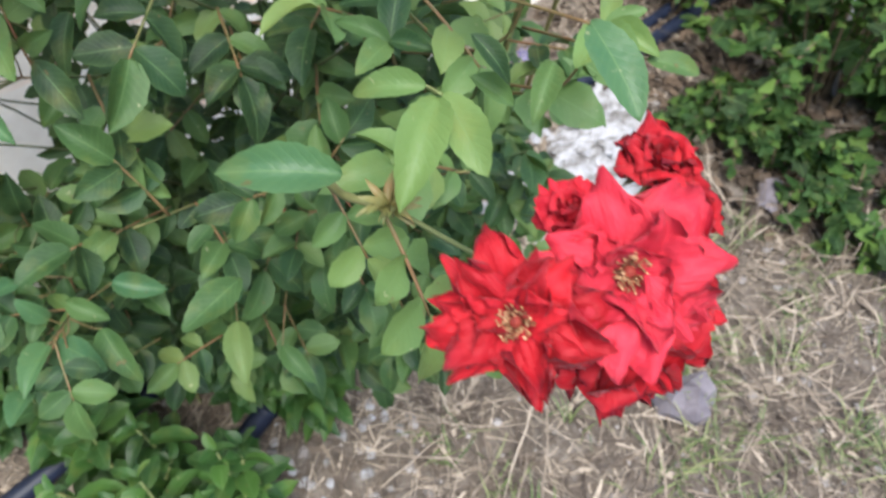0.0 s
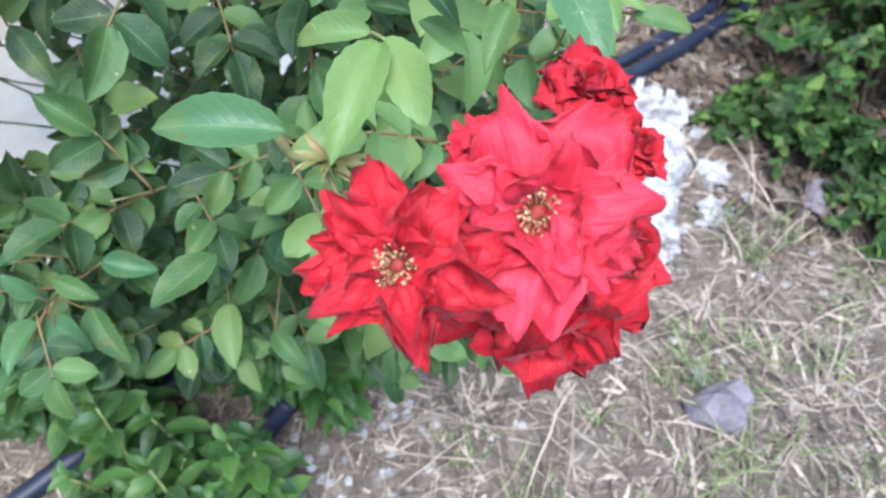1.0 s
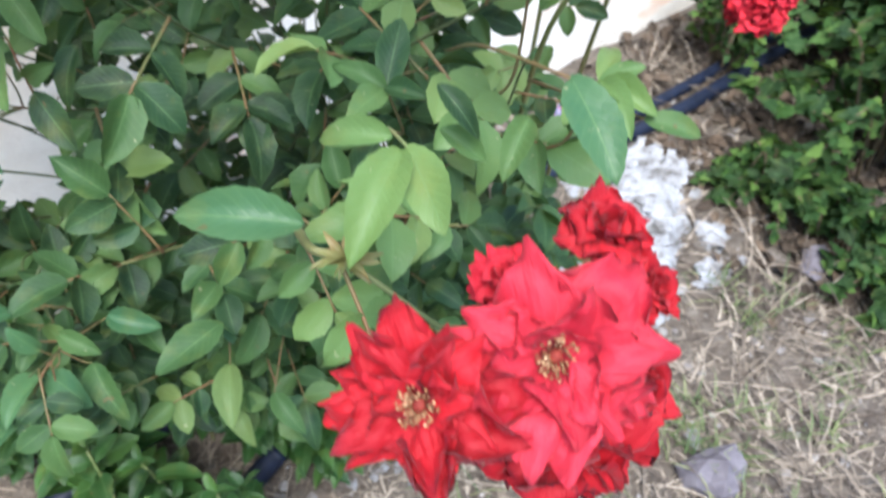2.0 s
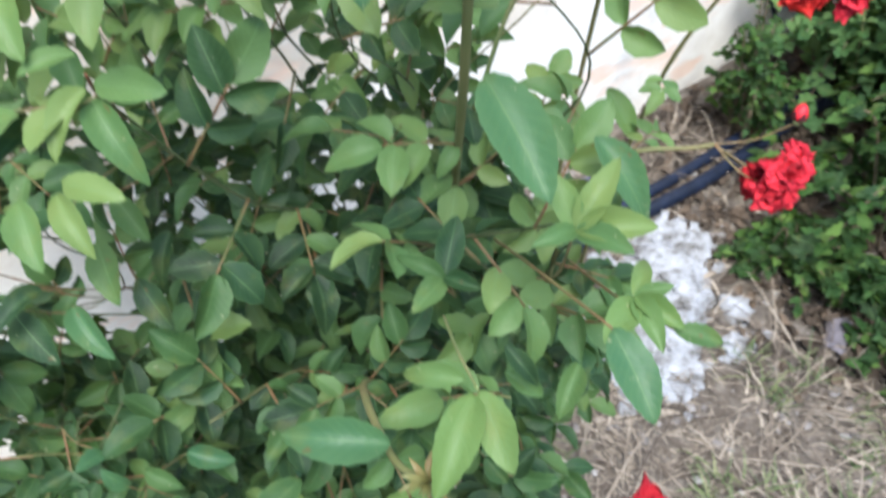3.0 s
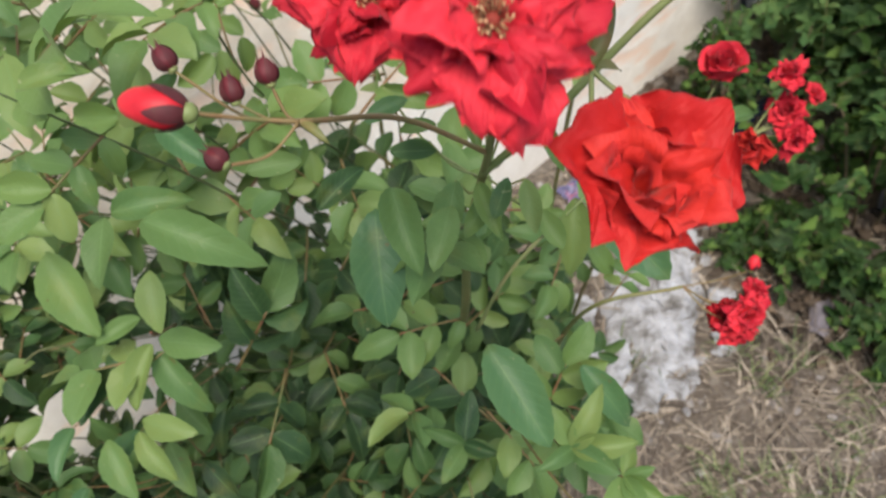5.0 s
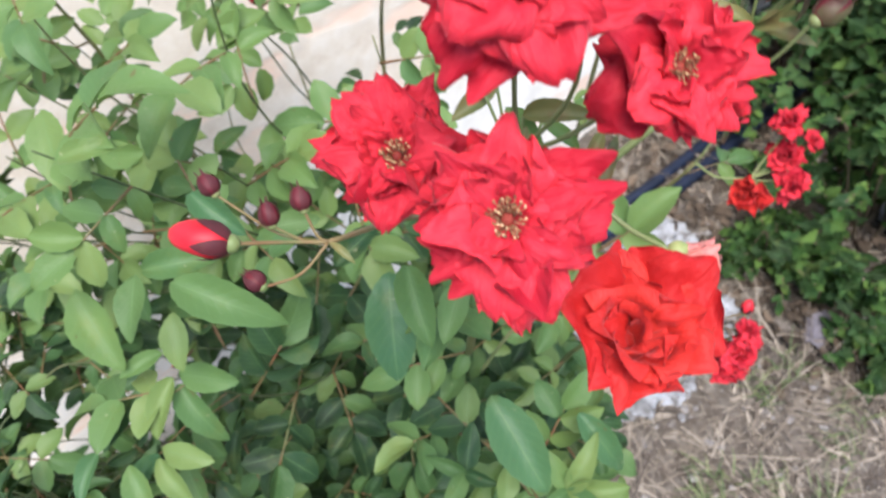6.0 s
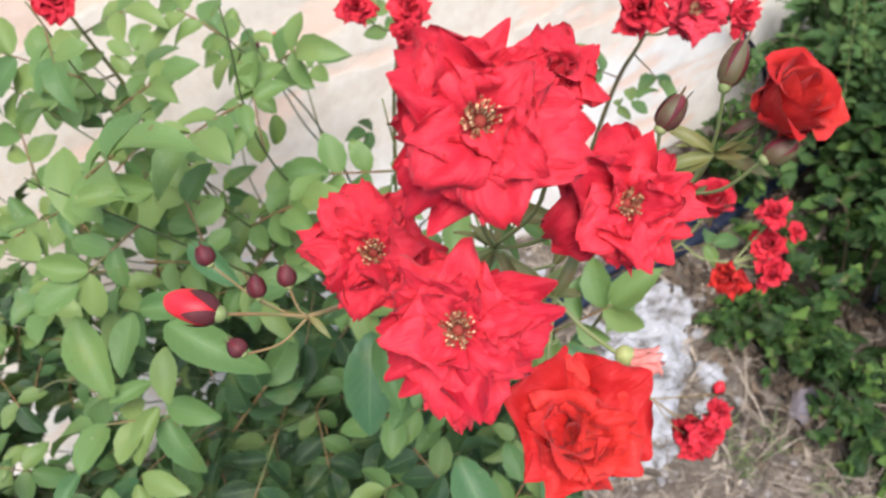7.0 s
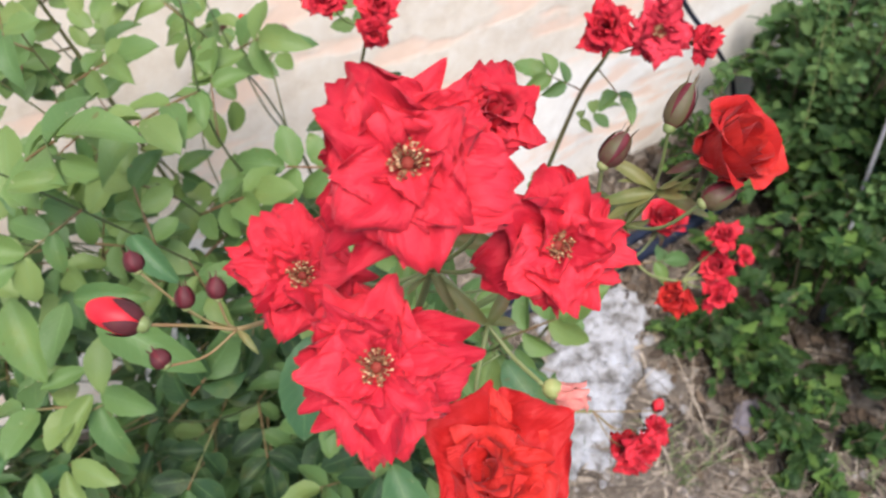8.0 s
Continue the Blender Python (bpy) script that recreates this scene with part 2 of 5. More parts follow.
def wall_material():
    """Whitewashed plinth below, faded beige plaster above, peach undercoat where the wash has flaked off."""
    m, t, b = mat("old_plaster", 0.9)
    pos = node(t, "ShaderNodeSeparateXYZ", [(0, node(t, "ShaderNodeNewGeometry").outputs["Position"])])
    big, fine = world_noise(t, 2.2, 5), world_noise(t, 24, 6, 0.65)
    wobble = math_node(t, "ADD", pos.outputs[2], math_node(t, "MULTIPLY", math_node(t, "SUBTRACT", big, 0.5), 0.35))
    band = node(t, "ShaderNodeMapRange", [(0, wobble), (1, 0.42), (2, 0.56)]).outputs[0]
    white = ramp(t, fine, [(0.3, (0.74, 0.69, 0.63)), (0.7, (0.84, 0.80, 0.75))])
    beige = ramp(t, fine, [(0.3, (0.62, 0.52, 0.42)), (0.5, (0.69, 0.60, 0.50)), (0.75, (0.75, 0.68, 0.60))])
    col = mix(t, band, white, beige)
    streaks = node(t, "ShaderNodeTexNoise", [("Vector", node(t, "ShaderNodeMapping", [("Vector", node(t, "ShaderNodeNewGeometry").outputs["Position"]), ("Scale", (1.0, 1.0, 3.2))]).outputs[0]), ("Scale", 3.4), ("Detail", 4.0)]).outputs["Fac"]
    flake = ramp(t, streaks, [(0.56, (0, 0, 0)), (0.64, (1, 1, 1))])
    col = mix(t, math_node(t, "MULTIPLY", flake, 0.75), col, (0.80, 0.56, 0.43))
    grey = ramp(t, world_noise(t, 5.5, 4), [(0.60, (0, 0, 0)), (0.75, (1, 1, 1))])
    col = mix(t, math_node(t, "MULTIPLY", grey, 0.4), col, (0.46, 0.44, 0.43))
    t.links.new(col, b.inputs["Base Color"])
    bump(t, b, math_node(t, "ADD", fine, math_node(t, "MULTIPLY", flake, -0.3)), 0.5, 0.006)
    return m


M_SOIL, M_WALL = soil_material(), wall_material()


# ---------------------------------------------------------------- mesh helpers
def mesh_of(name, verts, faces, material, uvs=None, smooth=True):
    me = bpy.data.meshes.new(name)
    me.from_pydata([tuple(v) for v in verts], [], faces)
    if uvs is not None:
        layer = me.uv_layers.new(name="UVMap")
        flat = np.array(uvs, dtype=np.float32)[[i for f in faces for i in f]].ravel()
        layer.data.foreach_set("uv", flat)
    me.polygons.foreach_set("use_smooth", [smooth] * len(me.polygons))
    me.materials.append(material)
    me.update()
    return me


def part(name, mesh, parent, matrix=None, label=""):
    """Links a mesh as one object under a thing or under a part; the matrix is local to the parent."""
    ob = new(name, mesh)
    ob.parent = parent
    if matrix is not None:
        ob.matrix_local = matrix
    return tagged(ob, label) if label else ob


def thing(name, at, label, category, group="", kind="", matrix=None):
    e = new(name)
    e.empty_display_size = 0.05
    e.matrix_world = matrix if matrix is not None else Matrix.Translation(at)
    return tagged(e, label, category, group, kind)


def frame_of(z, hint=(0, 0, 1)):
    """A turn whose z axis is z and whose x axis lies as near the hint as it can."""
    z = Vector(z).normalized()
    x = Vector(hint) - z * z.dot(Vector(hint))
    if x.length < 1e-4:
        x = z.orthogonal()
    x.normalize()
    y = z.cross(x)
    return Matrix((x, y, z)).transposed().to_4x4()


def smooth_line(points, per=8):
    """A Catmull-Rom line through the points."""
    p = [Vector(q) for q in points]
    p = [2 * p[0] - p[1]] + p + [2 * p[-1] - p[-2]]
    out = []
    for i in range(1, len(p) - 2):
        a, b, c, d = p[i - 1 : i + 3]
        for k in range(per):
            s = k / per
            out.append(0.5 * ((2 * b) + (c - a) * s + (2 * a - 5 * b + 4 * c - d) * s * s + (3 * b - a - 3 * c + d) * s**3))
    out.append(p[-2])
    return out


def tube(line, r0, r1, sides=7, knobs=0.0, seed=0):
    """Verts and faces of a tapered tube along a line, with capped ends."""
    rng = random.Random(seed)
    verts, faces, n = [], [], len(line)
    side = Vector((0.31, 0.17, 0.93)).cross(line[1] - line[0]).normalized()
    for i, p in enumerate(line):
        d = (line[min(i + 1, n - 1)] - line[max(i - 1, 0)]).normalized()
        side = (side - d * side.dot(d)).normalized()
        other = d.cross(side)
        r = r0 + (r1 - r0) * i / (n - 1)
        r *= 1 + knobs * rng.uniform(-1, 1)
        for k in range(sides):
            a = 2 * math.pi * k / sides
            verts.append(p + (side * math.cos(a) + other * math.sin(a)) * r)
    for i in range(n - 1):
        for k in range(sides):
            j = (k + 1) % sides
            faces.append((i * sides + k, i * sides + j, (i + 1) * sides + j, (i + 1) * sides + k))
    faces.append(tuple(range(sides))[::-1])
    faces.append(tuple((n - 1) * sides + k for k in range(sides)))
    return verts, faces


def tube_mesh(name, points, r0, r1, material, per=8, sides=7, knobs=0.0, seed=0):
    v, f = tube(smooth_line(points, per), r0, r1, sides, knobs, seed)
    return mesh_of(name, v, f, material)


def joined(name, pieces, material):
    """One mesh out of (verts, faces, uvs, matrix) pieces."""
    verts, faces, uvs, k = [], [], [], 0
    for v, f, uv, m in pieces:
        a = np.asarray(v, dtype=float)
        mm = np.array(m)
        verts.append(a @ mm[:3, :3].T + mm[:3, 3])
        faces += [tuple(i + k for i in q) for q in f]
        uvs.append(uv if uv is not None else np.zeros((len(a), 2)))
        k += len(a)
    return mesh_of(name, np.concatenate(verts), faces, material, np.concatenate(uvs))


# ---------------------------------------------------------------- leaves
def blade(seed, half=0.30, droop=0.25, fold=0.30, point=1.0, teeth=0.035, rows=9, wave=0.03):
    """An ovate, toothed leaflet one unit long along +x, its face towards +z."""
    rng = random.Random(seed)
    verts, uvs, faces, cols = [], [], [], 5
    phase, twist = rng.uniform(0, 6), rng.uniform(-0.35, 0.35)
    for i in range(rows + 1):
        v = 0.45 * i / rows + 0.55 * (1 - math.cos(math.pi * i / rows)) / 2
        w = half * (math.sin(math.pi * min(1, v**0.96)) ** 0.66) * (1.0 - 0.12 * point * v)
        if i in (0, rows):
            w = 0.004
        w += (teeth * half if i % 2 else -teeth * half) if 0 < i < rows else 0
        ang = -droop * (v**1.6)
        for k in range(cols):
            s = k / (cols - 1) * 2 - 1
            y = s * w
            z = ang * 0.9 * v + abs(s) ** 1.3 * w * fold + wave * math.sin(phase + v * 7 + s * 2) * abs(s)
            tw = twist * v
            verts.append((v * (1 - 0.12 * droop * v), y * math.cos(tw) - 0.0, z + y * math.sin(tw)))
            uvs.append((k / (cols - 1), v))
    for i in range(rows):
        for k in range(cols - 1):
            a = i * cols + k
            faces.append((a, a + 1, a + cols + 1, a + cols))
    return verts, faces, uvs


LEAFLETS = [blade(11, 0.31, 0.18, 0.42), blade(12, 0.29, 0.38, 0.55), blade(13, 0.33, 0.10, 0.28), blade(14, 0.27, 0.60, 0.48), blade(15, 0.30, 0.32, 0.75), blade(16, 0.32, 0.25, 0.18, wave=0.08)]
LEAFLET_MESHES = [mesh_of("leaflet", v, f, M_LEAF, uv) for v, f, uv in LEAFLETS]


FINE = [blade(seed + 200, half, droop, fold, 1.0, 0.022, 17) for seed, half, droop, fold in ((1, 0.31, 0.20, 0.45), (2, 0.29, 0.40, 0.60), (3, 0.32, 0.12, 0.32), (4, 0.27, 0.58, 0.52), (5, 0.30, 0.34, 0.75), (6, 0.32, 0.26, 0.28))]
FINE_MESHES = [mesh_of("leaflet", v, f, M_LEAF, uv) for v, f, uv in FINE]
OLD_MESHES = [mesh_of("leaflet", v, f, M_LEAF_OLD, uv) for v, f, uv in FINE]
YOUNG_MESHES = [mesh_of("leaflet", v, f, M_LEAF_YOUNG_LIT, uv) for v, f, uv in FINE]


def leaf_template(seed, pairs):
    """A pinnate rose leaf one unit long along +x: its stalk, and (leaflet, matrix) pairs."""
    rng = random.Random(seed)
    bend = rng.uniform(0.05, 0.22)
    line = [Vector((x, 0, 0.02 - bend * x * x)) for x in (0, 0.2, 0.4, 0.6)]
    stalk = tube(smooth_line(line, 2), 0.013, 0.008, 5)
    places = []
    tip = line[-1]
    places.append((rng.randrange(6), Matrix.Translation(tip) @ pose(0, 0, 0, rng.uniform(-15, 15), rng.uniform(5, 25), rng.uniform(-12, 12)) @ Matrix.Scale(rng.uniform(0.40, 0.46), 4)))
    for n in range(pairs):
        x = 0.52 - 0.24 * n
        for side in (-1, 1):
            sc = rng.uniform(0.33, 0.42) * (1 - 0.12 * n)
            places.append((rng.randrange(6), Matrix.Translation((x + rng.uniform(-0.02, 0.02), 0, 0.02 - bend * x * x)) @ pose(0, 0, 0, side * rng.uniform(-5, 22), rng.uniform(0, 22), side * rng.uniform(48, 76)) @ Matrix.Scale(sc, 4)))
    return stalk, mesh_of("leaf", stalk[0], stalk[1], M_RACHIS), places


TEMPLATES = [leaf_template(40 + k, (2, 2, 3, 2, 1, 2, 3)[k]) for k in range(7)]


LIT_LEAFLETS = [mesh_of("leaflet", v, f, M_LEAF_YOUNG_LIT, uv) for v, f, uv in LEAFLETS]


def add_leaf(parent, m, kind, young=False, name="leaf"):
    stalk, stalk_mesh, places = TEMPLATES[kind % len(TEMPLATES)]
    ob = part(name, stalk_mesh, parent, m)
    for k, lm in places:
        # young: the paler leaflets, which carry the light on the upper leaves
        part("leaflet", (LIT_LEAFLETS if young else LEAFLET_MESHES)[k], ob, lm)
    return ob


def leaf_pieces(m, kind):
    stalk, stalk_mesh, places = TEMPLATES[kind % len(TEMPLATES)]
    return [(*LEAFLETS[k], m @ lm) for k, lm in places]


def leaf_frame(at, out, size, rng, up=(0.05, -0.45, 0.9)):
    """The pose of a leaf that leaves its cane at a point, grows outwards and turns its face to the light."""
    x = Vector(out).normalized()
    z = Vector(up) + Vector([rng.uniform(-0.5, 0.5) for _ in range(3)])
    z = (z - x * z.dot(x)).normalized()
    y = z.cross(x)
    r = Matrix((x, y, z)).transposed().to_4x4()
    return Matrix.Translation(at) @ r @ Matrix.Scale(size, 4)


def lobed(seed, half=0.46):
    """An ivy-like leaf one unit long along +x with five points."""
    rng = random.Random(seed)
    rim = [(0.02, 0.0), (-0.08, 0.24), (0.10, 0.38), (0.24, 0.30), (0.46, half), (0.56, 0.26), (0.74, 0.20), (1.0, 0.0)]
    rim += [(x, -y) for x, y in rim[-2:0:-1]]
    verts, uvs = [(0.38, 0.0, 0.0)], [(0.5, 0.4)]
    for x, y in rim:
        y *= rng.uniform(0.85, 1.1)
        verts.append((x, y, 0.22 * abs(y) - 0.16 * x * x))
        uvs.append((0.5 + 0.5 * y / half, max(0.0, x)))
    n = len(rim)
    return verts, [(0, 1 + (k + 1) % n, 1 + k) for k in range(n)], uvs


# ---------------------------------------------------------------- roses
def petal(seed, lean0, lean1, half, cup, roll, power=1.0, crinkle=0.13, pointed=0.0):
    """A petal one unit long, growing outwards along +x round the +z axis, its sides rolled back so that it ends in a point."""
    rng = random.Random(seed)
    rows, cols, verts, uvs, faces = 15, 17, [], [], []
    off = Vector((rng.uniform(0, 50), rng.uniform(0, 50), 0))
    r, h, lines = 0.05, 0.0, []
    for i in range(rows + 1):
        v = i / rows
        a = radians(lean0 + (lean1 - lean0) * v**power)
        lines.append((r, h, a))
        r, h = r + math.sin(a) / rows, h + math.cos(a) / rows
    skew, crease, mid = rng.uniform(-0.14, 0.14), rng.uniform(-0.06, 0.30), rng.uniform(-0.4, 0.4)
    tip, sharp = rng.choice((0.16, 0.28, 0.38, 0.48)) + pointed, rng.uniform(0.95, 1.35)
    frill, phase, curl = rng.uniform(0.03, 0.09), rng.uniform(0, 6), (rng.uniform(0.6, 1.3), rng.uniform(0.6, 1.3))
    for i in range(rows + 1):
        v = i / rows
        w = half * (math.sin(0.5 * math.pi * min(1.0, v / 0.66)) ** 0.8 if v < 0.66 else 1 - 0.36 * ((v - 0.66) / 0.34) ** 1.8)
        w = max(w, 0.08 * half)
        pr0, ph0, a = lines[i]
        for k in range(cols):
            s = k / (cols - 1) * 2 - 1
            back = tip * abs(s) ** sharp * v * v
            pr, ph = pr0 - back * math.sin(a), ph0 - back * math.cos(a)
            # the flat middle, then a side that bends away in an arc
            flat, bend = 0.30, 1.75 * roll * curl[s > 0] * v**1.6 + 0.02
            e = max(0.0, abs(s) - flat) / (1 - flat)
            y = min(abs(s), flat) + (1 - flat) * math.sin(bend * e) / bend
            lift = cup * s * s * w - w * (1 - flat) * (1 - math.cos(bend * e)) / bend
            lift -= crease * math.exp(-(((s - mid) / 0.15) ** 2)) * w * v
            lift += frill * math.sin(phase + 5.5 * s + 4 * v) * v * v * (0.3 + abs(s))
            lift += crinkle * noise.noise(Vector((v * 2.8, s * 2.0, 0)) + off) * (0.3 + v)
            lift += 0.075 * noise.noise(Vector((v * 4.5, s * 6.5, 4)) + off) * (0.4 + v) + 0.028 * noise.noise(Vector((v * 9, s * 13, 9)) + off)
            # the petal's upper face looks to the axis
            verts.append((pr - math.cos(a) * lift, math.copysign(y, s) * w * (1 + 0.05 * math.sin(phase + 9 * v)) + skew * v * v, ph + math.sin(a) * lift))
            uvs.append((k / (cols - 1), v))
    for i in range(rows):
        for k in range(cols - 1):
            a = i * cols + k
            faces.append((a, a + cols, a + cols + 1, a + 1))
    return verts, faces, uvs


# rows: lean at the base, lean at the tip, half width, cup, roll, length, how many, power
STAR = [(52, 132, 0.37, 0.04, 0.95, 1.12, 8, 1.2), (44, 116, 0.38, 0.08, 0.95, 1.02, 7, 1.3), (34, 100, 0.38, 0.16, 0.90, 0.90, 5, 1.4), (26, 84, 0.33, 0.25, 0.80, 0.66, 4, 1.3)]
OPEN = [(46, 142, 0.47, 0.04, 0.90, 1.10, 7, 1.15), (36, 126, 0.47, 0.08, 0.90, 1.05, 6, 1.25), (28, 106, 0.45, 0.16, 0.85, 0.94, 5, 1.35), (28, 86, 0.36, 0.25, 0.75, 0.66, 4, 1.3)]
HALF = [(38, 126, 0.48, 0.04, 0.80, 1.12, 6, 1.2), (28, 104, 0.48, 0.12, 0.75, 1.00, 5, 1.3), (18, 70, 0.44, 0.28, 0.60, 0.86, 4, 1.3)]
LOOSE = [(44, 112, 0.62, 0.03, 0.50, 1.24, 5, 1.2), (30, 96, 0.54, 0.08, 0.55, 1.00, 4, 1.3)]
CUP = [(30, 112, 0.62, 0.25, 0.45, 1.00, 2, 2.2)]
# wrapped petals inside: radius, half angle, height, closing, flare, how many
WRAPS = {"open": [], "star": [], "half": [(0.34, 62, 0.80, 0.05, 0.22, 3), (0.23, 75, 0.78, 0.15, 0.10, 3), (0.12, 100, 0.72, 0.2, 0.03, 2)], "loose": [(0.40, 55, 0.84, 0.0, 0.26, 3), (0.26, 62, 0.86, 0.1, 0.14, 3), (0.13, 95, 0.76, 0.2, 0.05, 2)], "cup": [(0.66, 68, 1.16, 0.0, 0.26, 3), (0.55, 72, 1.26, 0.04, 0.14, 3), (0.42, 78, 1.28, 0.10, 0.07, 3), (0.29, 90, 1.24, 0.14, 0.04, 3), (0.16, 118, 1.20, 0.2, 0.0, 2)]}
PETALS = {}


def wrapped(seed, radius, wide, height, closing, flare):
    """A petal that hugs the +z axis, one edge tucked in, its tip rolled outwards."""
    rng = random.Random(seed)
    rows, cols, verts, uvs, faces = 10, 11, [], [], []
    off = Vector((rng.uniform(0, 50), rng.uniform(0, 50), 0))
    tip, knee = rng.uniform(0.05, 0.16), 0.5 if height < 1 else 0.92
    for i in range(rows + 1):
        v = i / rows
        belly = radius * (0.22 + 0.78 * math.sin(0.5 * math.pi * min(1.0, v / knee)))
        belly *= 1 - closing * max(0.0, (v - 0.5) / 0.5)
        for k in range(cols):
            s = k / (cols - 1) * 2 - 1
            a = radians(wide) * s * (0.45 + 0.55 * min(1.0, v / 0.4)) * (1 - 0.22 * max(0.0, (v - 0.75) / 0.25) ** 2)
            r = belly * (1 + 0.09 * s + 0.15 * noise.noise(Vector((2.4 * v, 2.0 * s, 0)) + off))
            r += flare * max(0.0, (v - 0.68) / 0.32) ** 2 * (0.45 + 0.55 * abs(s))
            z = height * v * (1 - tip * abs(s) ** 1.6 * v * v) - 0.5 * flare * max(0.0, (v - 0.86) / 0.14) ** 2 * abs(s)
            verts.append((r * math.cos(a), r * math.sin(a), z))
            uvs.append((k / (cols - 1), v))
    for i in range(rows):
        for k in range(cols - 1):
            a = i * cols + k
            faces.append((a, a + cols, a + cols + 1, a + 1))
    return verts, faces, uvs


def wrapped_mesh(style, layer, k, material):
    key = ("wrap", style, layer, k, material.name)
    if key not in PETALS:
        PETALS[key] = mesh_of("petal", *(lambda q: (q[0], q[1], material, q[2]))(wrapped(300 + layer * 13 + k * 3 + len(style), *WRAPS[style][layer][:5])))
    return PETALS[key]


def petal_mesh(style, rows, layer, k, material):
    key = (style, layer, k, material.name)
    if key not in PETALS:
        lean0, lean1, half, cup, roll, length, count, power = rows[layer]
        rng = random.Random(layer * 17 + k * 5 + len(style))
        v, f, uv = petal(900 + layer * 31 + k * 7 + len(style), lean0 + rng.uniform(-5, 5) * min(1, lean1 / 60), lean1 + rng.uniform(-9, 9) * min(1, lean1 / 60), half * rng.uniform(0.9, 1.1), cup, roll * rng.uniform(0.6, 1.3), power, 0.19, {"star": 0.14, "loose": 0.16}.get(style, 0.0))
        PETALS[key] = mesh_of("petal", v, f, material, uv)
    return PETALS[key]


def dome(radius, height, rings=4, sides=8, waist=0.0):
    """A rounded little body on the origin, along +z."""
    verts, faces = [], []
    for i in range(rings + 1):
        a = math.pi * i / rings
        for k in range(sides):
            b = 2 * math.pi * k / sides
            rr = radius * math.sin(a) ** (0.8 + waist)
            verts.append((rr * math.cos(b), rr * math.sin(b), height * (1 - math.cos(a)) / 2))
    for i in range(rings):
        for k in range(sides):
            j = (k + 1) % sides
            faces.append((i * sides + k, i * sides + j, (i + 1) * sides + j, (i + 1) * sides + k))
    return verts, faces


def stamen_mesh():
    rng = random.Random(5)
    pieces = []
    for k in range(64):
        a, r, h = rng.uniform(0, 6.283), rng.uniform(0.11, 0.25), rng.uniform(0.12, 0.24)
        base, top = Vector((0.05 * math.cos(a), 0.05 * math.sin(a), 0.0)), Vector((r * math.cos(a), r * math.sin(a), h))
        v, f = tube([base, (base + top) / 2 + Vector((0, 0, 0.03)), top], 0.006, 0.005, 4)
        pieces.append((v, f, None, Matrix.Identity(4)))
        v, f = dome(0.024, 0.036, 3, 6)
        pieces.append((v, f, None, Matrix.Translation(top) @ pose(0, 0, 0, rng.uniform(0, 90), rng.uniform(0, 90), 0)))
    return joined("stamen_ring", pieces, M_ANTHER)


STAMENS = stamen_mesh()
PISTIL = mesh_of("pistil", *dome(0.085, 0.14, 5, 10), M_PISTIL)
HIP = mesh_of("hip", *dome(0.11, 0.24, 5, 10), M_STEM)
SEPALS = []
for sn in range(2):
    sv, sf, su = blade(70 + sn, 0.17, 0.5 + 0.3 * sn, 0.5, 1.6, 0.0)
    SEPALS.append(mesh_of("sepal", sv, sf, M_SEPAL, su))


def add_rose(parent, at, face, radius, style="open", material=None, seed=0, spin=None, name="rose_flower"):
    """A rose whose middle is at a point and which looks along face: stalk end, sepals, petals and, when open, stamens."""
    material = material or M_PETAL
    rows = {"open": OPEN, "star": STAR, "half": HALF, "loose": LOOSE, "cup": CUP}[style]
    rng = random.Random(seed)
    m = Matrix.Translation(at) @ frame_of(face) @ pose(0, 0, 0, 0, 0, rng.uniform(0, 360) if spin is None else spin)
    size = radius * {"open": 0.95, "star": 1.0, "half": 1.0, "loose": 1.0, "cup": 1.3}[style]
    down = {"open": -0.22, "star": -0.22, "half": -0.45, "loose": -0.40, "cup": -0.72}[style] * size
    ob = part(name, HIP, parent, m @ Matrix.Translation((0, 0, down - 0.2 * size)) @ Matrix.Scale(size, 4))
    lift = Matrix.Translation((0, 0, 0.2))
    for k in range(5):
        part("sepal", SEPALS[k % 2], ob, Matrix.Translation((0, 0, 0.18)) @ pose(0, 0, 0, 0, 0, 72 * k + 20) @ pose(0.08, 0, 0, 0, rng.uniform(10, 60), 0) @ Matrix.Scale(0.62, 4))
    turn, loose = 0.0, 0.35 if style == "cup" else 1.0
    for layer, (_, _, _, _, _, length, count, _) in enumerate(rows):
        turn += rng.uniform(25, 50)
        for k in range(count):
            me = petal_mesh(style, rows, layer, rng.randrange(6), material)
            sc = length * rng.uniform(0.80, 1.10)
            part("petal", me, ob, lift @ pose(0, 0, 0.015 * layer, rng.uniform(-16, 16) * loose, rng.uniform(-17, 17) * loose, turn + 360 * k / count + rng.uniform(-11, 11)) @ Matrix.Diagonal((sc, sc * rng.uniform(0.9, 1.1), sc, 1)))
    # a loose rose leans its heart to one side
    heart = m.to_3x3().inverted() @ Vector((-0.20, -0.05, -0.10)) if style == "loose" else Vector()
    for layer, wrap in enumerate(WRAPS[style]):
        turn += rng.uniform(35, 60)
        for k in range(wrap[5]):
            sc = rng.uniform(0.95, 1.05)
            part("petal", wrapped_mesh(style, layer, rng.randrange(4), material), ob, lift @ Matrix.Translation(heart) @ pose(0, 0, 0, rng.uniform(-12, 12) * loose, rng.uniform(-12, 12) * loose, turn + 360 * k / wrap[5] + rng.uniform(-8, 8)) @ Matrix.Scale(sc, 4))
    if style in ("open", "star"):
        part("stamen_ring", STAMENS, ob, Matrix.Translation((0, 0, 0.42)) @ Matrix.Scale(0.78, 4))
        part("pistil", PISTIL, ob, Matrix.Translation((0, 0, 0.39)) @ Matrix.Scale(0.85, 4))
    return ob


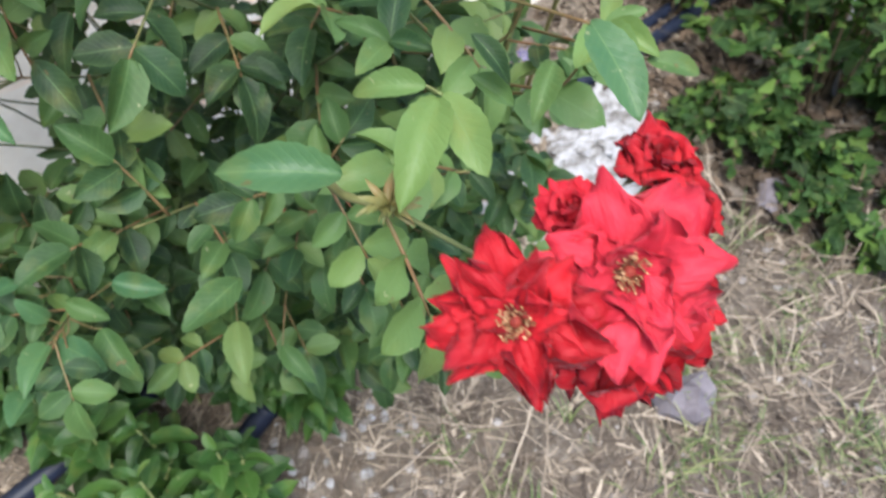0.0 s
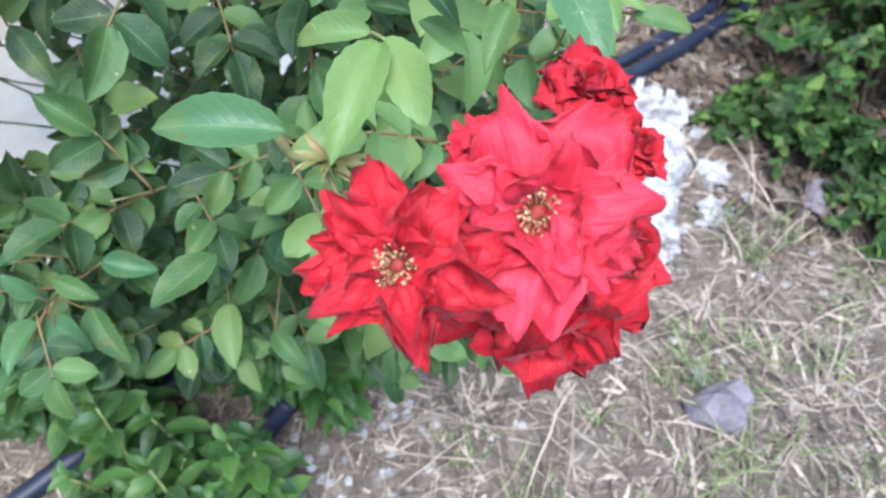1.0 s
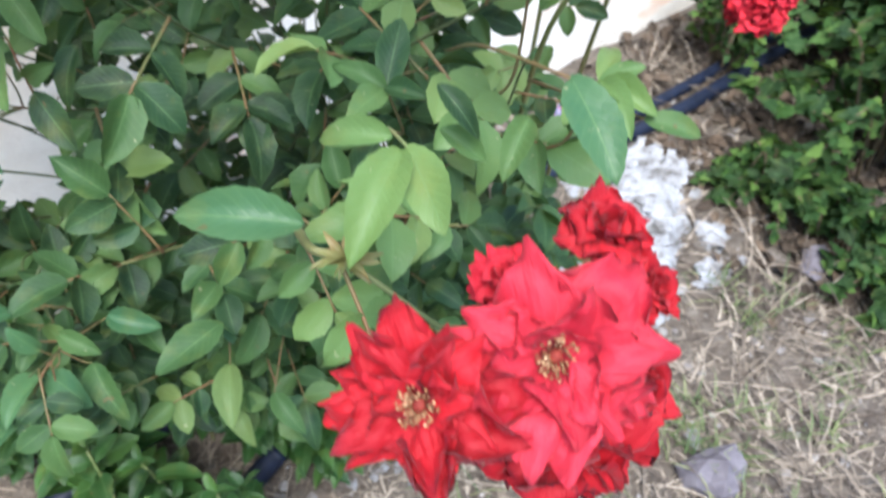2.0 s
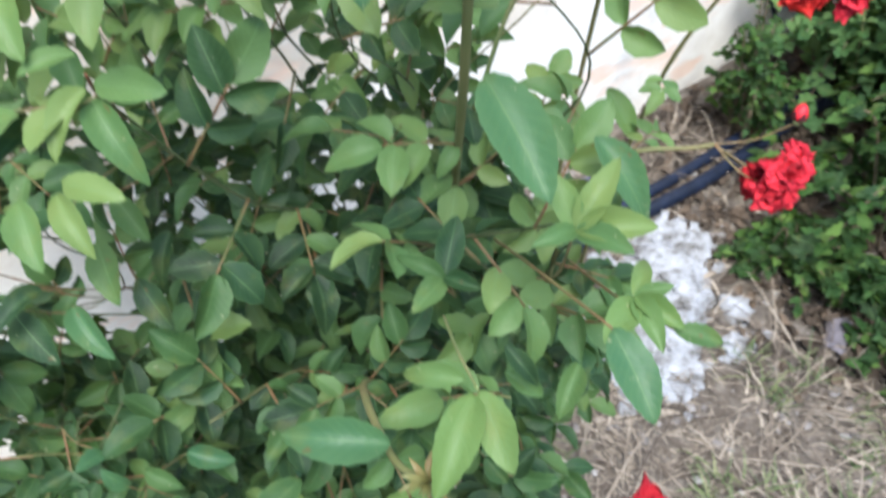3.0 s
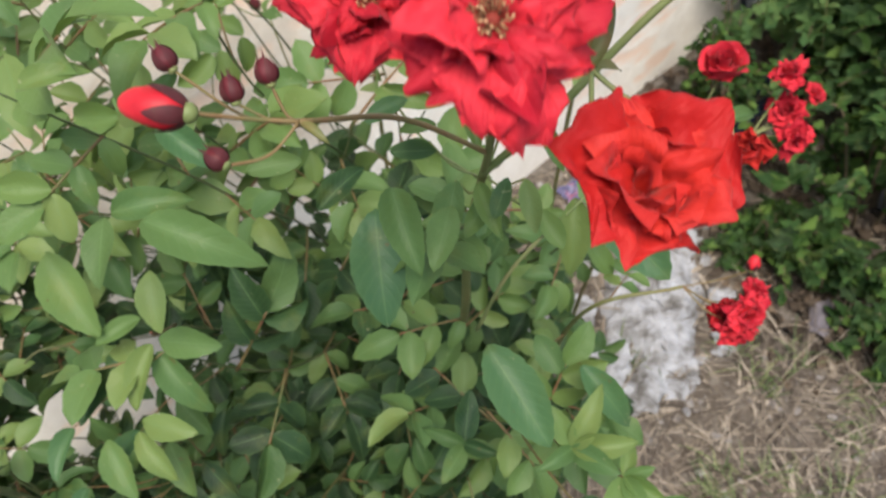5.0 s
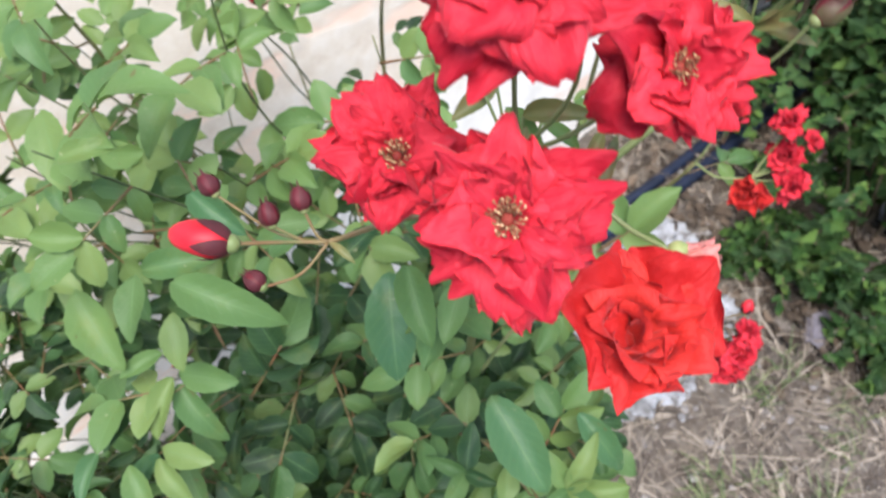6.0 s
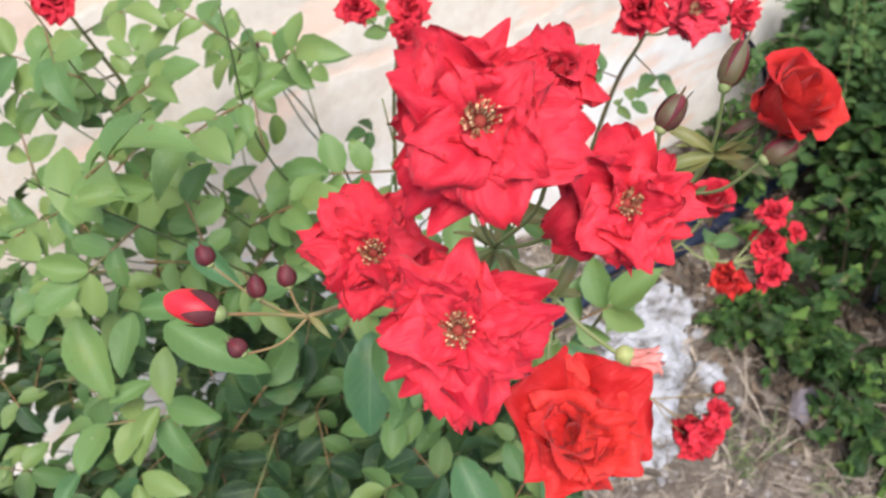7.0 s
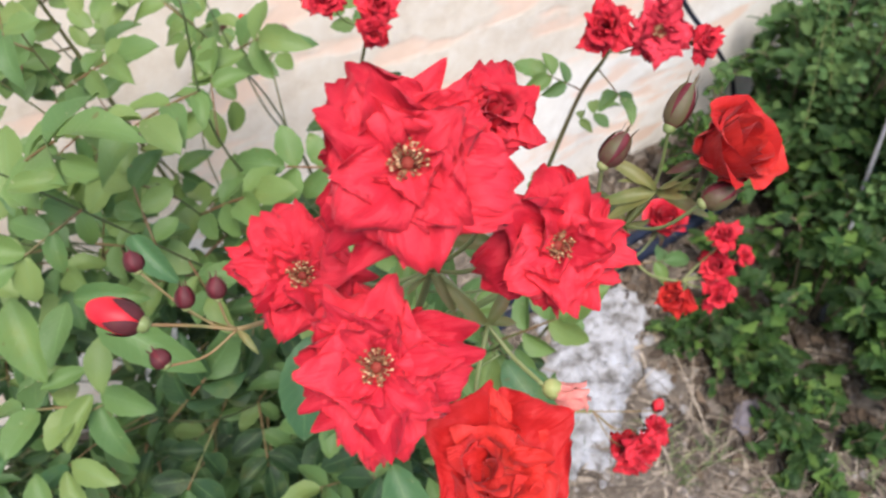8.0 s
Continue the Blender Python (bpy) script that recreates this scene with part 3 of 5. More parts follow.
def furled(material):
    """The closed petals of a bud, wound into a point."""
    verts, faces = dome(0.40, 1.0, 12, 18, 0.15)
    out = []
    for x, y, z in verts:
        a = math.atan2(y, x) + 2.2 * z
        k = (1 + 0.09 * math.cos(3 * a) * z) * (1 - 0.25 * z)
        out.append((x * k * 1.15, y * k * 1.15, z))
    return mesh_of("rose_bud", out, faces, material)


def hugging(length, wide, flare, material):
    """A sepal that lies on a bud one unit long, and ends in a free point."""
    verts, faces, uvs, rows, cols = [], [], [], 9, 5
    for i in range(rows + 1):
        v = i / rows
        z = 0.02 + length * v
        a = math.acos(max(-1.0, min(1.0, 1 - 2 * min(z, 0.97))))
        r = 0.40 * math.sin(a) ** 0.95 * 1.15 * (1 - 0.25 * min(z, 1)) * 1.06 + 0.015 + flare * v**3
        for k in range(cols):
            s = k / (cols - 1) * 2 - 1
            b = radians(wide) * s * (1 - v) ** 0.75
            verts.append((r * math.cos(b), r * math.sin(b), z))
            uvs.append((k / (cols - 1), v))
    for i in range(rows):
        for k in range(cols - 1):
            a = i * cols + k
            faces.append((a, a + 1, a + cols + 1, a + cols))
    return mesh_of("sepal", verts, faces, material, uvs)


FURLED, FURLED_DARK = furled(M_FURLED), furled(M_BUD)
HUG_LONG, HUG_SHORT, HUG_GREEN = hugging(1.25, 34, 0.10, M_BUD_SEPAL), hugging(0.55, 40, 0.04, M_BUD_SEPAL), hugging(1.22, 37, 0.12, M_SEPAL)
CALYX = mesh_of("calyx", *dome(0.22, 0.30, 5, 10), M_STEM)


def add_bud(parent, base, tip, radius, showing=0.0, seed=0):
    """A bud from its base to its tip; showing: how far the red stands out of the sepals."""
    base, tip = Vector(base), Vector(tip)
    d = tip - base
    rng = random.Random(seed)
    m = Matrix.Translation(base) @ frame_of(d) @ pose(0, 0, 0, 0, 0, rng.uniform(0, 90))
    ob = part("rose_bud", FURLED if showing > 0.8 else FURLED_DARK, parent, m @ Matrix.Diagonal((radius / 0.42, radius / 0.42, d.length, 1)))
    part("calyx", CALYX, ob, Matrix.Translation((0, 0, -0.12)))
    for k in range(5):
        part("sepal", HUG_SHORT if showing > 0.8 else HUG_GREEN if showing > 0.3 else HUG_LONG, ob, pose(0, 0, 0, 0, 0, 72 * k + rng.uniform(-8, 8)))
    return ob


# ---------------------------------------------------------------- setting
WALL_P, WALL_D = Vector((0.4, 1.99, 0)), Vector((0.743, 0.669, 0)).normalized()
WALL_N = Vector((WALL_D.y, -WALL_D.x, 0))


def spaced(near, far, fine, coarse):
    """Grid lines that are dense near the middle."""
    xs = [near[0] + k * fine for k in range(int((near[1] - near[0]) / fine) + 1)]
    step = coarse
    while xs[-1] < far:
        xs.append(xs[-1] + step)
        step *= 1.7
    step = coarse
    while xs[0] > -far:
        xs.insert(0, xs[0] - step)
        step *= 1.7
    return xs


def ground_height(x, y):
    p = Vector((x, y, 0))
    return 0.014 * noise.noise(p * 4) + 0.009 * noise.noise(p * 13) + 0.005 * noise.noise(p * 37)


def build_ground():
    xs, ys = spaced((-1.4, 1.9), 400, 0.022, 0.06), spaced((0.1, 3.0), 400, 0.022, 0.06)
    verts = [(x, y, ground_height(x, y)) for y in ys for x in xs]
    n = len(xs)
    faces = [(j * n + i, j * n + i + 1, (j + 1) * n + i + 1, (j + 1) * n + i) for j in range(len(ys) - 1) for i in range(n - 1)]
    tagged(new("ground", mesh_of("ground", verts, faces, M_SOIL)), "dry grey-brown garden soil, crumbly and stony", "ground", kind="structure")


def build_wall():
    length, height, thick, n, k = 9.0, 2.7, 0.25, 180, 54
    verts, faces = [], []
    for j in range(k + 1):
        for i in range(n + 1):
            s, z = -4.5 + length * i / n, -0.1 + (height + 0.1) * j / k
            p = WALL_P + WALL_D * s
            p = p + WALL_N * (0.010 * noise.noise(Vector((s * 3, z * 3, 0))) + 0.004 * noise.noise(Vector((s * 14, z * 14, 3))))
            verts.append((p.x, p.y, z))
    for j in range(k):
        for i in range(n):
            a = j * (n + 1) + i
            faces.append((a, a + 1, a + n + 2, a + n + 1))
    b = len(verts)
    for s, z in ((-4.5, -0.1), (4.5, -0.1), (4.5, height), (-4.5, height)):
        p = WALL_P + WALL_D * s - WALL_N * thick
        verts.append((p.x, p.y, z))
    c = (0, n, k * (n + 1) + n, k * (n + 1))
    faces += [(b + 1, b, b + 3, b + 2), (c[3], c[2], b + 2, b + 3), (c[0], c[3], b + 3, b), (c[2], c[1], b + 1, b + 2)]
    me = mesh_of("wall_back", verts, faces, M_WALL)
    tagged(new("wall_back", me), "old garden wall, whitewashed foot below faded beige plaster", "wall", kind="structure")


def build_unseen_wall():
    """An added plain wall behind the viewer, never in view, that cuts low sky light."""
    v = [(x, y, z) for z in (-0.1, 2.9) for x, y in ((-7, -4.6), (7, -4.6), (7, -4.35), (-7, -4.35))]
    f = [(0, 3, 2, 1), (4, 5, 6, 7), (0, 1, 5, 4), (1, 2, 6, 5), (2, 3, 7, 6), (3, 0, 4, 7)]
    tagged(new("wall_unseen", mesh_of("wall_unseen", v, f, M_WALL, smooth=False)), "added plain plastered wall, out of view, cutting low sky light", "wall", kind="structure")


build_ground()
build_wall()
build_unseen_wall()


# ---------------------------------------------------------------- stones, pipes and litter
def lump(seed, subdiv=3, rough=0.22, fine=0.06, flat=1.0):
    """A broken stone about one unit across, standing on its base."""
    bm = bmesh.new()
    bmesh.ops.create_icosphere(bm, subdivisions=subdiv, radius=0.5)
    off = Vector((seed * 3.7, seed * 1.3, seed * 0.7))
    for v in bm.verts:
        d = v.co.normalized()
        k = 1 + rough * 2 * noise.noise(d * 1.4 + off) + fine * 2 * noise.noise(d * 4 + off) + fine * noise.noise(d * 9 + off)
        v.co = d * 0.5 * k
        v.co.z = max(v.co.z * flat, -0.25 * flat)
    return bm


def stone_mesh(name, seed, material, **kw):
    bm = lump(seed, **kw)
    me = bpy.data.meshes.new(name)
    bm.to_mesh(me)
    bm.free()
    me.materials.append(material)
    me.polygons.foreach_set("use_smooth", [False] * len(me.polygons))
    return me


def heap_height(x, y):
    """The crumbled top of the spilled mortar, an uneven long patch; it dips below the soil outside its rim."""
    u = ((x - 0.350) * 0.30 + (y - 1.25) * 0.954) / 0.26
    w = ((x - 0.350) * 0.954 - (y - 1.25) * 0.30) / 0.120
    p = Vector((x, y, 0))
    edge = 1 - math.hypot(u, w) + 0.42 * noise.noise(p * 7) + 0.25 * noise.noise(p * 17 + Vector((0, 0, 3)))
    top = 0.034 * min(1.0, max(-0.6, edge * 2.0))
    crumbs = 0.011 * noise.noise(p * 17) + 0.007 * abs(noise.noise(p * 36)) + 0.004 * noise.noise(p * 75) + 0.002 * noise.noise(p * 150)
    return top + crumbs * (1 if edge > 0 else 0.3)


def build_heap():
    n, k, verts, faces = 120, 170, [], []
    for j in range(k + 1):
        for i in range(n + 1):
            x, y = 0.10 + 0.50 * i / n, 0.86 + 0.72 * j / k
            rim = min(i, j, n - i, k - j) < 2
            verts.append((x, y, -0.05 if rim else heap_height(x, y)))
    for j in range(k):
        for i in range(n):
            a = j * (n + 1) + i
            faces.append((a, a + 1, a + n + 2, a + n + 1))
    ob = new("mortar_slab", mesh_of("mortar_slab", verts, faces, M_LIME, smooth=False))
    tagged(ob, "spilled slab of crumbling white lime mortar beside the pipe", "rubble")


def build_stones():
    ob = new("garden_stone", stone_mesh("garden_stone", 3, M_STONE, subdiv=2, rough=0.36, fine=0.04, flat=0.6))
    ob.matrix_world = Matrix.Translation((0.432, 0.647, 0.022)) @ pose(0, 0, 0, 6, -14, 35) @ Matrix.Diagonal((0.100, 0.088, 0.120, 1))
    tagged(ob, "angular lilac-grey field stone lying in dry grass", "stone")
    build_heap()
    ob = new("stone_flake", stone_mesh("stone_flake", 9, M_STONE, subdiv=3, rough=0.30, fine=0.03, flat=0.30))
    ob.matrix_world = Matrix.Translation((0.722, 1.165, ground_height(0.722, 1.165) + 0.016)) @ pose(0, 0, 0, 8, 4, 70) @ Matrix.Diagonal((0.105, 0.055, 0.070, 1))
    tagged(ob, "flat bluish-grey stone flake lying in the straw", "stone")
    for x, y, turn, far, label in ((0.93, 1.375, -20, 0.17, "thin pale dead twig lying below the shrubs"), (0.60, 1.142, -9, 0.15, "pale dry stalk lying on the straw")):
        line = [Vector((0, 0, 0.006)), Vector((0.35 * far, 0.008, 0.016)), Vector((0.7 * far, -0.004, 0.020)), Vector((far, 0.010, 0.010))]
        ob = new("dead_twig", tube_mesh("dead_twig", line, 0.0026, 0.0014, M_STRAW, 6, 6, 0.15, 3))
        ob.matrix_world = Matrix.Translation((x, y, ground_height(x, y) + 0.004)) @ pose(0, 0, 0, 0, 0, turn)
        tagged(ob, label, "twig")
    rng = random.Random(8)
    meshes = [stone_mesh("lime_lump", 20 + k, M_LIME, subdiv=3, rough=0.36, fine=0.15, flat=0.7) for k in range(5)]
    spots = [(0.22, 1.06, 0.10), (0.28, 0.98, 0.09), (0.36, 1.00, 0.07), (0.16, 1.20, 0.10), (0.12, 1.10, 0.09), (0.07, 1.18, 0.07), (0.40, 1.47, 0.10), (0.45, 1.40, 0.08), (0.51, 1.22, 0.08), (0.50, 1.12, 0.07)]
    spots += [(0.345 + rng.gauss(0, 0.07), 1.21 + rng.gauss(0, 0.12), rng.uniform(0.035, 0.075)) for k in range(8)]
    for k, (x, y, s) in enumerate(spots):
        ob = new("lime_lump", meshes[k % 5])
        ob.matrix_world = Matrix.Translation((x, y, max(ground_height(x, y), heap_height(x, y)) + 0.08 * s)) @ pose(0, 0, 0, rng.uniform(-9, 9), rng.uniform(-9, 9), rng.uniform(0, 360)) @ Matrix.Diagonal((s, s * rng.uniform(0.7, 0.95), s * rng.uniform(0.45, 0.6), 1))
        tagged(ob, "crumbling white lump of lime mortar on the soil", "rubble", "lime rubble beside the pipe")
    for k in range(84):
        x, y, s = 0.33 + rng.gauss(0, 0.14), 1.22 + rng.gauss(0, 0.16), rng.uniform(0.012, 0.032)
        if k >= 44:
            x, y, s = -0.15 + rng.gauss(0, 0.05), 0.53 + rng.gauss(0, 0.08), rng.uniform(0.008, 0.020)
        ob = new("lime_crumb", meshes[k % 5])
        ob.matrix_world = Matrix.Translation((x, y, max(ground_height(x, y), heap_height(x, y)) + 0.15 * s)) @ pose(0, 0, 0, 0, 0, rng.uniform(0, 360)) @ Matrix.Diagonal((s, s * 0.8, s * 0.6, 1))
        tagged(ob, "small white crumb of lime mortar on the soil", "rubble", "lime rubble beside the pipe")
    for k, (x, y, s) in enumerate(((0.33, 1.05, 0.035), (0.04, 1.03, 0.03))):
        ob = new("terracotta_shard", stone_mesh("terracotta_shard", 51 + k, M_CLAY, subdiv=2, rough=0.3, flat=0.5))
        ob.matrix_world = Matrix.Translation((x, y, ground_height(x, y) + 0.008)) @ pose(0, 0, 0, 12, 0, 40 * k) @ Matrix.Scale(s, 4)
        tagged(ob, "small orange terracotta shard among the straw", "shard")
    v, f = lump(77, 1, 0.2, 0.03, 0.7), None
    base = ([tuple(q.co) for q in v.verts], [tuple(w.index for w in q.verts) for q in v.faces])
    v.free()
    pieces = []
    for k in range(1500):
        x, y = rng.uniform(-0.7, 1.1), rng.uniform(0.3, 1.75)
        s = rng.choice((0.006, 0.008, 0.011, 0.016, 0.024)) * rng.uniform(0.7, 1.2)
        pieces.append((*base, None, Matrix.Translation((x, y, ground_height(x, y) + 0.1 * s)) @ pose(0, 0, 0, rng.uniform(0, 30), 0, rng.uniform(0, 360)) @ Matrix.Diagonal((s, s * 0.8, s * 0.7, 1))))
    me = joined("pebbles", pieces, M_PEBBLE)
    me.polygons.foreach_set("use_smooth", [False] * len(me.polygons))
    tagged(new("pebbles", me), "scattered pale pebbles and clods on the soil", "pebbles", kind="stuff")


def build_pipes():
    line = [(-1.30, -0.20, 0.022), (-0.703, 0.472, 0.020), (-0.541, 0.650, 0.024), (-0.10, 1.12, 0.022), (0.17, 1.385, 0.024), (0.37, 1.535, 0.026), (0.52, 1.655, 0.026), (0.79, 1.91, 0.024), (1.4, 2.45, 0.022)]
    ob = new("irrigation_pipe", tube_mesh("irrigation_pipe", line, 0.019, 0.019, M_PIPE, 12, 14))
    tagged(ob, "black plastic irrigation pipe lying along the bed", "pipe", "pipes along the bed")
    line = [(0.05, 1.345, 0.018), (0.17, 1.445, 0.022), (0.34, 1.575, 0.024), (0.49, 1.705, 0.024), (0.76, 1.955, 0.022), (1.3, 2.43, 0.02)]
    ob = new("irrigation_pipe", tube_mesh("irrigation_pipe", line, 0.016, 0.016, M_PIPE, 12, 14))
    tagged(ob, "second black plastic pipe lying beside the first", "pipe", "pipes along the bed")
    ob = new("pipe_offcut", tube_mesh("pipe_offcut", [(-0.378, 0.528, 0.016), (-0.354, 0.554, 0.024), (-0.325, 0.582, 0.048), (-0.296, 0.610, 0.072)], 0.019, 0.019, M_PIPE, 8, 14))
    tagged(ob, "short black plastic pipe end rising from the herbs", "pipe")
    line = [(0.33, 1.873, 0.80), (0.438, 1.971, 0.635), (0.494, 2.021, 0.544), (0.639, 2.151, 0.343), (0.745, 2.240, 0.17), (0.80, 2.270, 0.005)]
    ob = new("black_hose", tube_mesh("black_hose", line, 0.007, 0.007, M_PIPE, 10, 12))
    tagged(ob, "black rubber hose leaning against the wall", "hose")
    ob = new("grey_pole", tube_mesh("grey_pole", [(0.955, 1.48, 0.0), (0.945, 1.64, 0.36), (0.925, 1.69, 0.595), (0.905, 1.74, 0.80)], 0.0055, 0.0045, M_POLE, 6, 10))
    tagged(ob, "thin grey metal pole leaning out of the shrubs", "pole")


def ribbon(rng, x, y, heading, length, width, lift, curl, segs=4):
    """A bent flat blade of straw or grass: verts and faces."""
    verts, faces = [], []
    p = Vector((x, y, ground_height(x, y) + 0.003))
    climb = lift
    for i in range(segs + 1):
        v = i / segs
        w = width * (1 - 0.8 * v * v)
        side = Vector((-math.sin(heading), math.cos(heading), rng.uniform(-0.3, 0.3))) * w
        verts += [p - side, p + side]
        step = length / segs
        p = p + Vector((math.cos(heading) * math.cos(climb), math.sin(heading) * math.cos(climb), math.sin(climb))) * step
        p.z = max(p.z, ground_height(p.x, p.y) + 0.002)
        climb -= curl / segs
        heading += rng.uniform(-0.2, 0.2)
    for i in range(segs):
        faces.append((2 * i, 2 * i + 1, 2 * i + 3, 2 * i + 2))
    return verts, faces


def build_litter():
    rng = random.Random(21)
    one = Matrix.Identity(4)
    straw, grass = [], []
    tussocks = [(0.66, 1.05, 0.40, 40), (0.54, 0.97, 0.40, 25), (0.80, 0.92, 0.40, 25), (0.10, 0.66, 0.3, 30), (0.60, 0.66, 0.3, 40), (0.42, 1.78, 0.3, 70), (0.56, 1.78, 0.3, 70), (0.30, 1.68, 0.2, 40)]
    for x, y, r, n in tussocks:
        for k in range(n):
            a = rng.uniform(0, 6.283)
            q = rng.uniform(0, r * 0.4)
            v, f = ribbon(rng, x + q * math.cos(a), y + q * math.sin(a), a, rng.uniform(0.06, 0.20), rng.uniform(0.0007, 0.0017), rng.uniform(0.2, 1.0), rng.uniform(0.8, 2.2))
            straw.append((v, f, None, one))
    for k in range(34000):
        x, y = rng.uniform(-0.9, 1.25), rng.uniform(0.25, 1.95)
        if (Vector((x, y, 0)) - WALL_P).dot(WALL_N) < 0.03:
            continue
        thick = noise.noise(Vector((x * 3.1, y * 3.1, 4)))
        if thick < rng.uniform(-0.7, 0.1) or heap_height(x, y) > 0.01 and rng.random() < 0.9 or x > 0.40 and y > 1.08 and rng.random() < 0.45:
            continue
        v, f = ribbon(rng, x, y, rng.uniform(0, 6.283), rng.uniform(0.012, 0.085), rng.choice((0.0005, 0.0008, 0.0012, 0.0020)) * rng.uniform(0.8, 1.2), rng.uniform(-0.05, 0.45), rng.uniform(0.2, 1.1))
        straw.append((v, f, None, one))
    for k in range(330):
        x, y = rng.uniform(-0.25, 1.15), rng.uniform(0.30, 1.25)
        v, f = ribbon(rng, x, y, rng.uniform(0, 6.283), rng.uniform(0.10, 0.28), rng.uniform(0.0010, 0.0026), rng.uniform(0.05, 0.40), rng.uniform(0.1, 0.5), 6)
        straw.append((v, f, None, one))
    for k in range(420):
        x, y = rng.uniform(-0.3, 1.1), rng.uniform(0.35, 1.7)
        v, f = ribbon(rng, x, y, rng.uniform(0, 6.283), rng.uniform(0.02, 0.07), rng.uniform(0.003, 0.007), rng.uniform(0.0, 0.4), rng.uniform(0.1, 0.8), 5)
        straw.append((v, f, None, one))
    tufts = [(rng.uniform(0.0, 1.0), rng.uniform(0.32, 1.15)) for k in range(55)] + [(0.47, 0.62), (0.45, 0.57), (0.37, 0.72), (0.40, 0.75)]
    for x, y in tufts:
        for k in range(rng.randrange(9, 26)):
            v, f = ribbon(rng, x + rng.gauss(0, 0.02), y + rng.gauss(0, 0.02), rng.uniform(0, 6.283), rng.uniform(0.03, 0.085), rng.uniform(0.0010, 0.0022), rng.uniform(0.5, 1.4), rng.uniform(0.4, 1.6))
            grass.append((v, f, None, one))
    tagged(new("dry_grass", joined("dry_grass", straw, M_STRAW)), "matted dry straw and dead grass over the soil", "dry grass", kind="stuff")
    tagged(new("green_grass", joined("green_grass", grass, M_GRASS)), "sparse green grass tufts in the straw", "grass", kind="stuff")


def build_scrap():
    """A crumpled plastic wrapper lying by the pipe."""
    verts, faces, n = [], [], 12
    for j in range(n + 1):
        for i in range(n + 1):
            x, y = i / n - 0.5, j / n - 0.5
            verts.append((0.10 * x, 0.065 * y, 0.012 + 0.018 * noise.noise(Vector((5 * x, 5 * y, 2))) + 0.006 * noise.noise(Vector((14 * x, 14 * y, 7)))))
    for j in range(n):
        for i in range(n):
            a = j * (n + 1) + i
            faces.append((a, a + 1, a + n + 2, a + n + 1))
    ob = new("plastic_wrapper", mesh_of("plastic_wrapper", verts, faces, M_SCRAP, smooth=False))
    ob.matrix_world = Matrix.Translation((0.20, 1.62, ground_height(0.20, 1.62) + 0.008)) @ pose(0, 0, 0, 0, 0, 35)
    tagged(ob, "crumpled dark violet plastic wrapper lying beside the pipe", "wrapper")


def build_darkening_litter():
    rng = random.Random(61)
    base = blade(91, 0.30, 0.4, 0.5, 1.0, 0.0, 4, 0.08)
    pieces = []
    # added dark leaves stand in for dark soil and shade under the shrubs
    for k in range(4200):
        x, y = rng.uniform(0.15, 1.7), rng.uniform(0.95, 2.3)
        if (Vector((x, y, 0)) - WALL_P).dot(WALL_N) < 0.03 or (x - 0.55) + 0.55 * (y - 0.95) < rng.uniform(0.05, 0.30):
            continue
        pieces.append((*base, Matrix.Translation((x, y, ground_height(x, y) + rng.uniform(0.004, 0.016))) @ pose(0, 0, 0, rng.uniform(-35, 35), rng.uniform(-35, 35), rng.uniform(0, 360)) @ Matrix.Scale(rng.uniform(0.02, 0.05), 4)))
    tagged(new("leaf_litter", joined("leaf_litter", pieces, M_DEAD)), "dark brown fallen leaves, added to darken the ground below the shrubs", "leaf litter", kind="stuff")


build_scrap()
build_darkening_litter()
build_stones()
build_pipes()
build_litter()


# ---------------------------------------------------------------- herbs beside the pipe
HERB_BLADES = [blade(31, 0.27, 0.35, 0.35, 1.2, 0.05), blade(32, 0.30, 0.15, 0.30, 1.2, 0.05), blade(33, 0.25, 0.6, 0.45, 1.2, 0.05)]
HERB_MESHES = [mesh_of("leaf", v, f, M_HERB, uv) for v, f, uv in HERB_BLADES]


def build_herb(seed, height):
    rng = random.Random(seed)
    bend = Vector((rng.uniform(-0.06, 0.06), rng.uniform(-0.06, 0.03), 0))
    line = [Vector((0, 0, -0.01)), Vector((0, 0, height * 0.5)) + bend * 0.4, Vector((0, 0, height)) + bend]
    ob = new("herb_shoot")
    ob.empty_display_size = 0.03
    part("stem", tube_mesh("stem", line, 0.0035, 0.002, M_STEM, 5, 6), ob)
    path = smooth_line(line, 10)
    nodes = 9
    for k in range(nodes):
        at = path[int((0.25 + 0.75 * k / (nodes - 1)) * (len(path) - 1))]
        size = (0.068, 0.048, 0.030)[max(0, k - nodes + 3)] * rng.uniform(0.8, 1.15)
        for side in range(3 if k == nodes - 1 else 2):
            a = radians(90 * (k % 2) + (120 if k == nodes - 1 else 180) * side + rng.uniform(-20, 20))
            rise = rng.uniform(0.15, 0.5) + (0.5 if k == nodes - 1 else 0)
            out = Vector((math.cos(a), math.sin(a), rise)).normalized()
            part("leaf", HERB_MESHES[rng.randrange(3)], ob, leaf_frame(at, out, size, rng, (0, 0, 1)))
    return tagged(ob, "bright green leafy herb shoot growing from the soil", "herb", "herbs beside the pipe")


